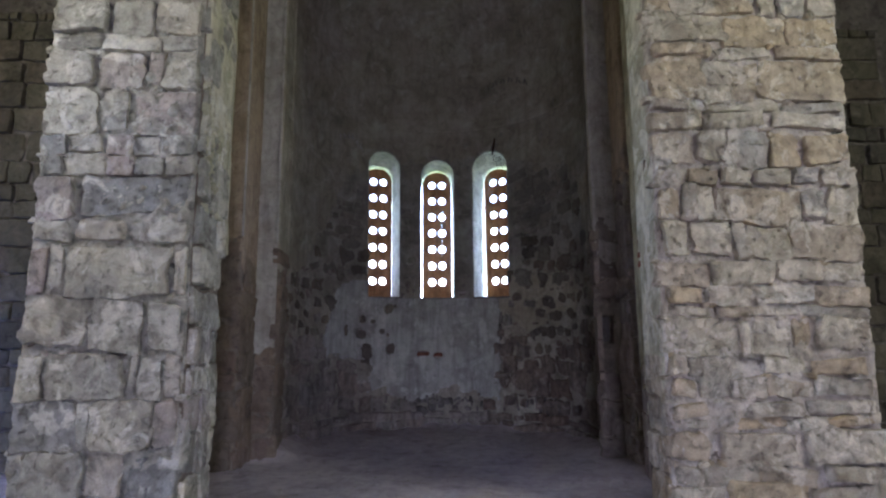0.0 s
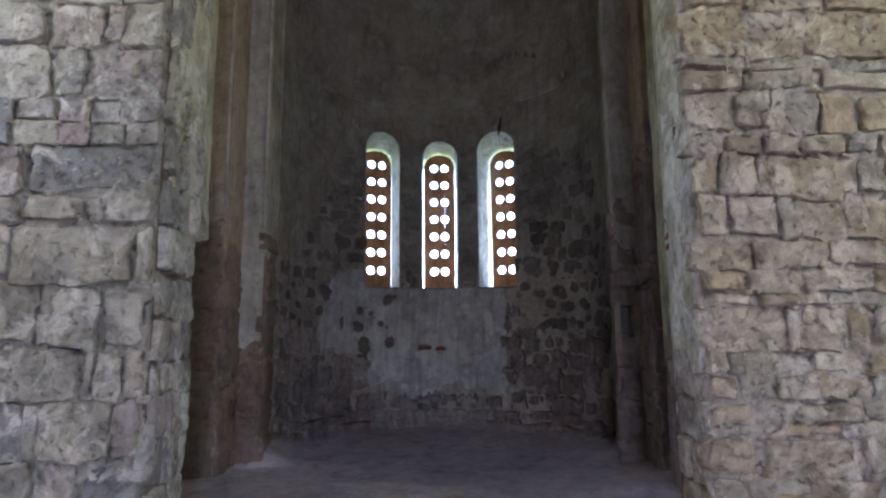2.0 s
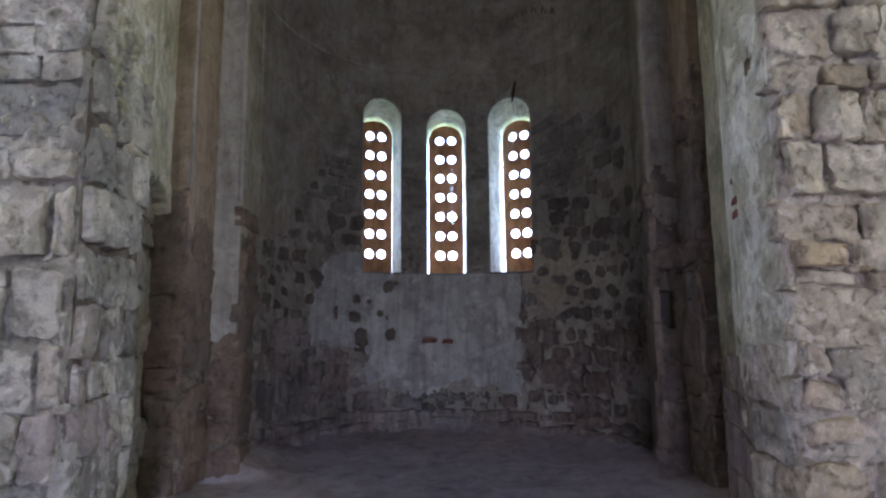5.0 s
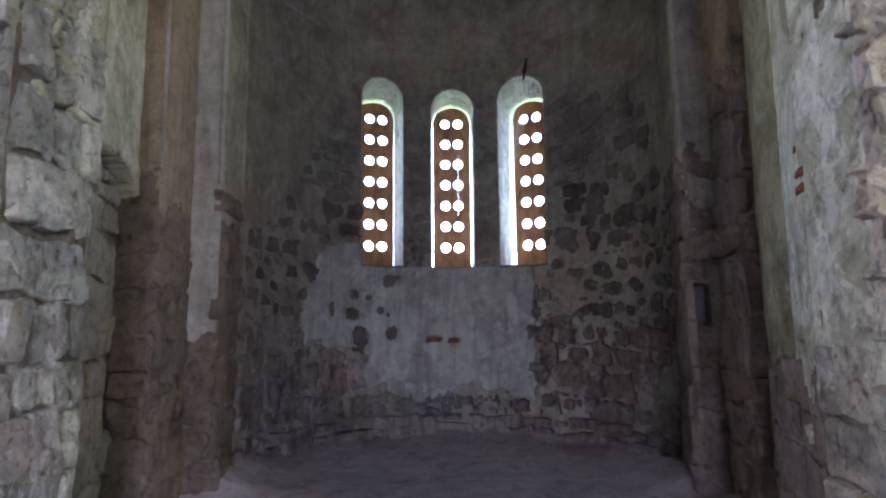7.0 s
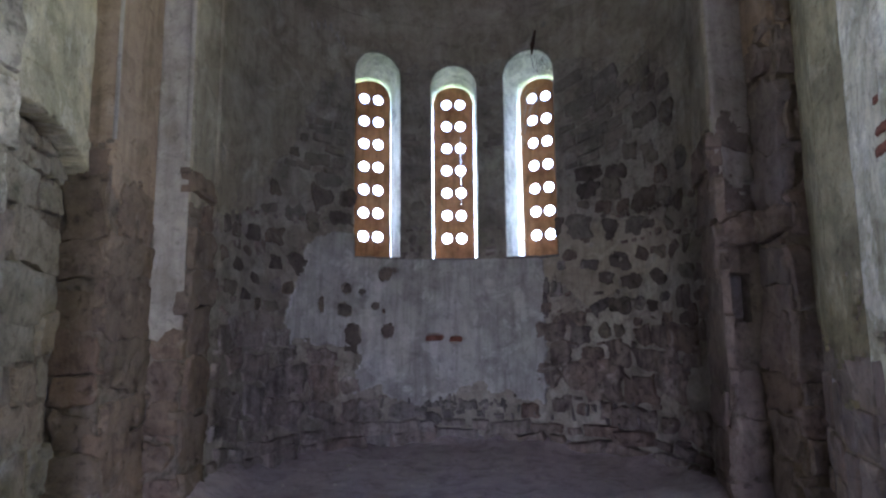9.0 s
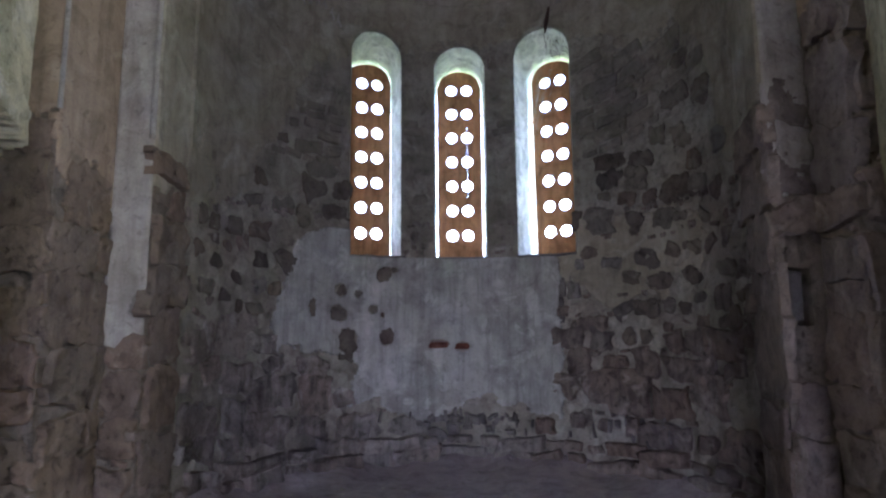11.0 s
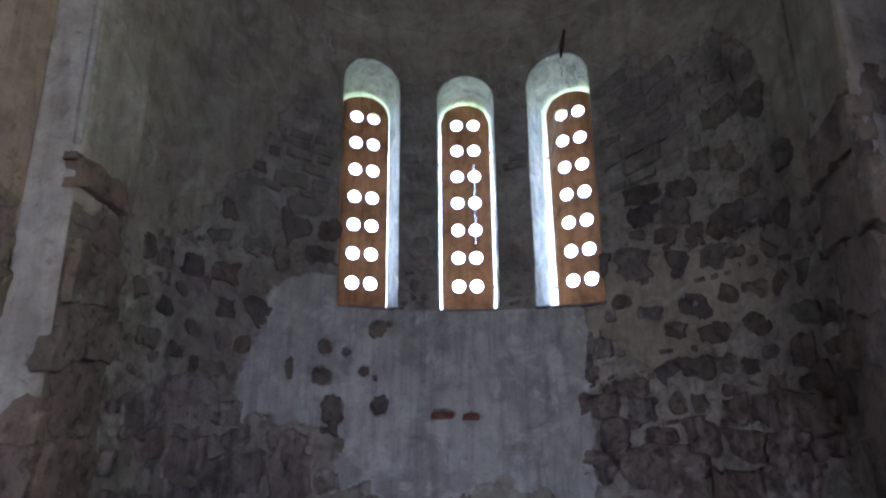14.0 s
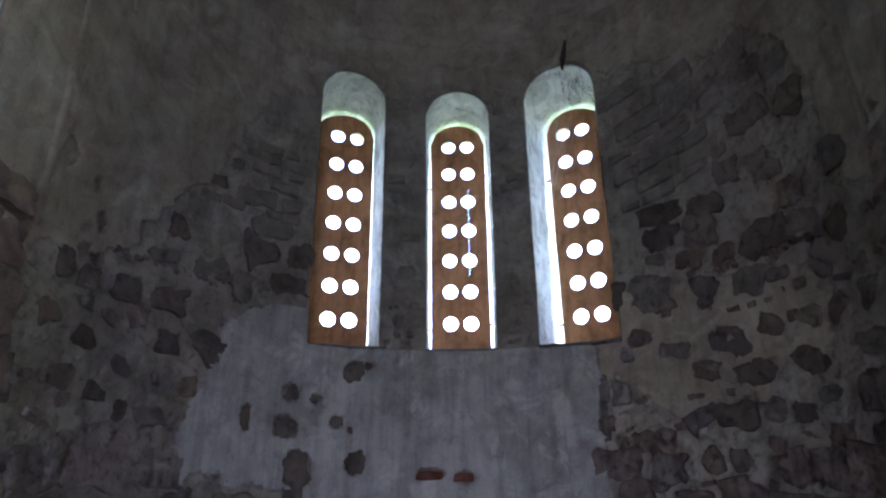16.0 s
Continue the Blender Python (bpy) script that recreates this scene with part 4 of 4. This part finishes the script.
vs, fs = stone(rng, surf, 0.22, 1.76, 0.10, 0.34, -0.02, sink=0.16, ragged=0.06)
part("stone", mesh_of("stone", vs, fs, M_SOOT_SHADE), wall_south)
for _ in range(30):
    u, v = rng.uniform(-1.3, 2.7), rng.uniform(0.38, 0.60)
    vs, fs = stone(rng, apse, u, v, rng.uniform(0.015, 0.045), rng.uniform(0.06, 0.17), rng.uniform(0.045, 0.065), side=4, ragged=0.3, turn=rng.uniform(-0.15, 0.15))
    part("stone", mesh_of("stone", vs, fs, M_SOOT_SHADE, sharp=38), wall_apse)


# illegible scratched marks in the plaster of the half dome
def strokes(u, v, count, step, tall, lean, label, material):
    verts, faces = [], []
    for q in range(count):
        x, z = u + step * q + rng.uniform(-0.01, 0.01), v + rng.uniform(-0.02, 0.02) + 0.1 * math.sin(q * 0.4)
        dx, h, w = lean * (1 if q % 2 else -1) * rng.uniform(0.6, 1.2), tall * rng.uniform(0.7, 1.1), 0.006
        b = len(verts)
        for out in (0.0, 0.034):
            verts += [apse(x - w, z, out), apse(x + w, z, out), apse(x + dx + w, z + h, out), apse(x + dx - w, z + h, out)]
        faces += [(b + 4, b + 5, b + 6, b + 7)] + [(b + a, b + (a + 1) % 4, b + 4 + (a + 1) % 4, b + 4 + a) for a in range(4)]
    return tagged(new("trim_scratches", mesh_of("trim_scratches", verts, faces, material, smooth=False)), label, "scratches", kind="structure")


strokes(-2.02, 5.30, 11, 0.05, 0.12, 0.04, "pale illegible scratches in the grey plaster", M_PILASTER)
strokes(1.12, 6.55, 11, 0.085, 0.11, 0.03, "dark illegible scratches in the grey plaster", M_SOOT_SHADE)

# thin dark slates on the edge of the sills
for deg, w in ((-24.0, 0.70), (1.0, 0.66), (26.5, 0.72)):
    vs, fs = stone(rng, apse, R * radians(deg), SILL - 0.004, w, 0.03, 0.042, side=12, ragged=0.35, turn=rng.uniform(-0.012, 0.012))
    part("stone", mesh_of("stone", vs, fs, M_SOOT_SHADE, sharp=38), wall_apse)

# dry straw of an old nest that hangs from the stick over the south window
to_world = window_frame_of(*WINDOWS[2][:2])
bm = bmesh.new()
for _ in range(70):
    x, z, d = rng.uniform(-0.02, 0.30), 0, rng.uniform(0.02, 0.40)
    z = 5.30 - 0.33 + math.sqrt(0.335 ** 2 - min(0.33, x) ** 2) - 0.30 * d - 0.02
    a = to_world(x, z, d)
    b = to_world(x + rng.uniform(-0.05, 0.05), z - rng.uniform(0.03, 0.12), d + rng.uniform(0.0, 0.10))
    side = Vector((rng.uniform(-1, 1), rng.uniform(-1, 1), 0)).normalized() * 0.0028
    tip = [bm.verts.new(p) for p in (a - side, a + side, a + Vector((0, 0, 0.005)), b)]
    for p, q in ((0, 1), (1, 2), (2, 0)):
        bm.faces.new((tip[p], tip[q], tip[3]))
    bm.faces.new((tip[2], tip[1], tip[0]))
tagged(new("straw", from_bm("straw", bm, M_IRON)), "dry dark straw of an old nest over a window", "straw", kind="stuff")

# cobweb strands in the head of the south window
to_world = window_frame_of(*WINDOWS[2][:2])
bm = bmesh.new()
for _ in range(26):
    x0, z0, d0 = rng.uniform(-0.3, 0.05), rng.uniform(4.7, 5.15), rng.uniform(0.05, 0.4)
    a, b = to_world(x0, z0, d0), to_world(-0.335 + rng.uniform(0, 0.02), z0 - rng.uniform(0.3, 1.5), d0 + rng.uniform(-0.1, 0.1))
    last = None
    for k in range(7):
        t = k / 6
        p = a.lerp(b, t) + Vector((0, 0, -0.1 * math.sin(math.pi * t)))
        ring = [bm.verts.new(p + Vector((0.0016 * math.cos(q), 0.0016 * math.sin(q), 0))) for q in (0, 2.1, 4.2)]
        if last:
            for i in range(3):
                bm.faces.new((last[i], last[(i + 1) % 3], ring[(i + 1) % 3], ring[i]))
        last = ring
tagged(new("cobweb", from_bm("cobweb", bm, M_WEB, True)), "dusty cobweb strands hanging in a window opening", "cobweb", kind="stuff")

# ends of the aisles, their shade put into the dark stone colour
lay(rng, plane((-6.9, 8.1, 0), (1, 0, 0), (0, -1, 0)), aisle_n, random_courses(rng, 3.3, 6.2, 0.2, 0.42, (0.8, 2.2)), 0, 0, M_AISLE_SHADED, proud=(0.02, 0.07), ragged=0.09)
lay(rng, plane((4.35, 8.1, 0), (1, 0, 0), (0, -1, 0)), aisle_s, random_courses(rng, 2.6, 6.2, 0.2, 0.42, (0.8, 2.2)), 0, 0, M_AISLE_SHADED, proud=(0.02, 0.07), ragged=0.09)

# grit and pebbles on the floor
verts, faces = [], []
for _ in range(260):
    a, d = rng.uniform(0, 2 * math.pi), rng.uniform(0, 1) ** 0.5
    x, y = AXIS + 2.2 * d * math.cos(a), 8.2 + 3.0 * d * math.sin(a)
    s = rng.uniform(0.006, 0.024)
    if rng.random() < 0.06:
        s *= 2.2
    z = ground(x, y, rough_at(ground(x, y, 0), 0.45, 0.03)).z
    k = len(verts)
    for dx, dy, dz in ((1, 0, 0), (0, 1, 0), (-1, 0, 0), (0, -1, 0), (0, 0, 0.8), (0, 0, -0.5)):
        verts.append(Vector((x + s * dx * rng.uniform(0.6, 1.3), y + s * dy * rng.uniform(0.6, 1.3), z + s * dz * rng.uniform(0.6, 1.1))))
    for p, q in ((0, 1), (1, 2), (2, 3), (3, 0)):
        faces += [(k + p, k + q, k + 4), (k + q, k + p, k + 5)]
tagged(new("pebbles", mesh_of("pebbles", verts, faces, M_PIER, smooth=False)), "loose grit and pebbles on the earth floor", "gravel", kind="stuff")
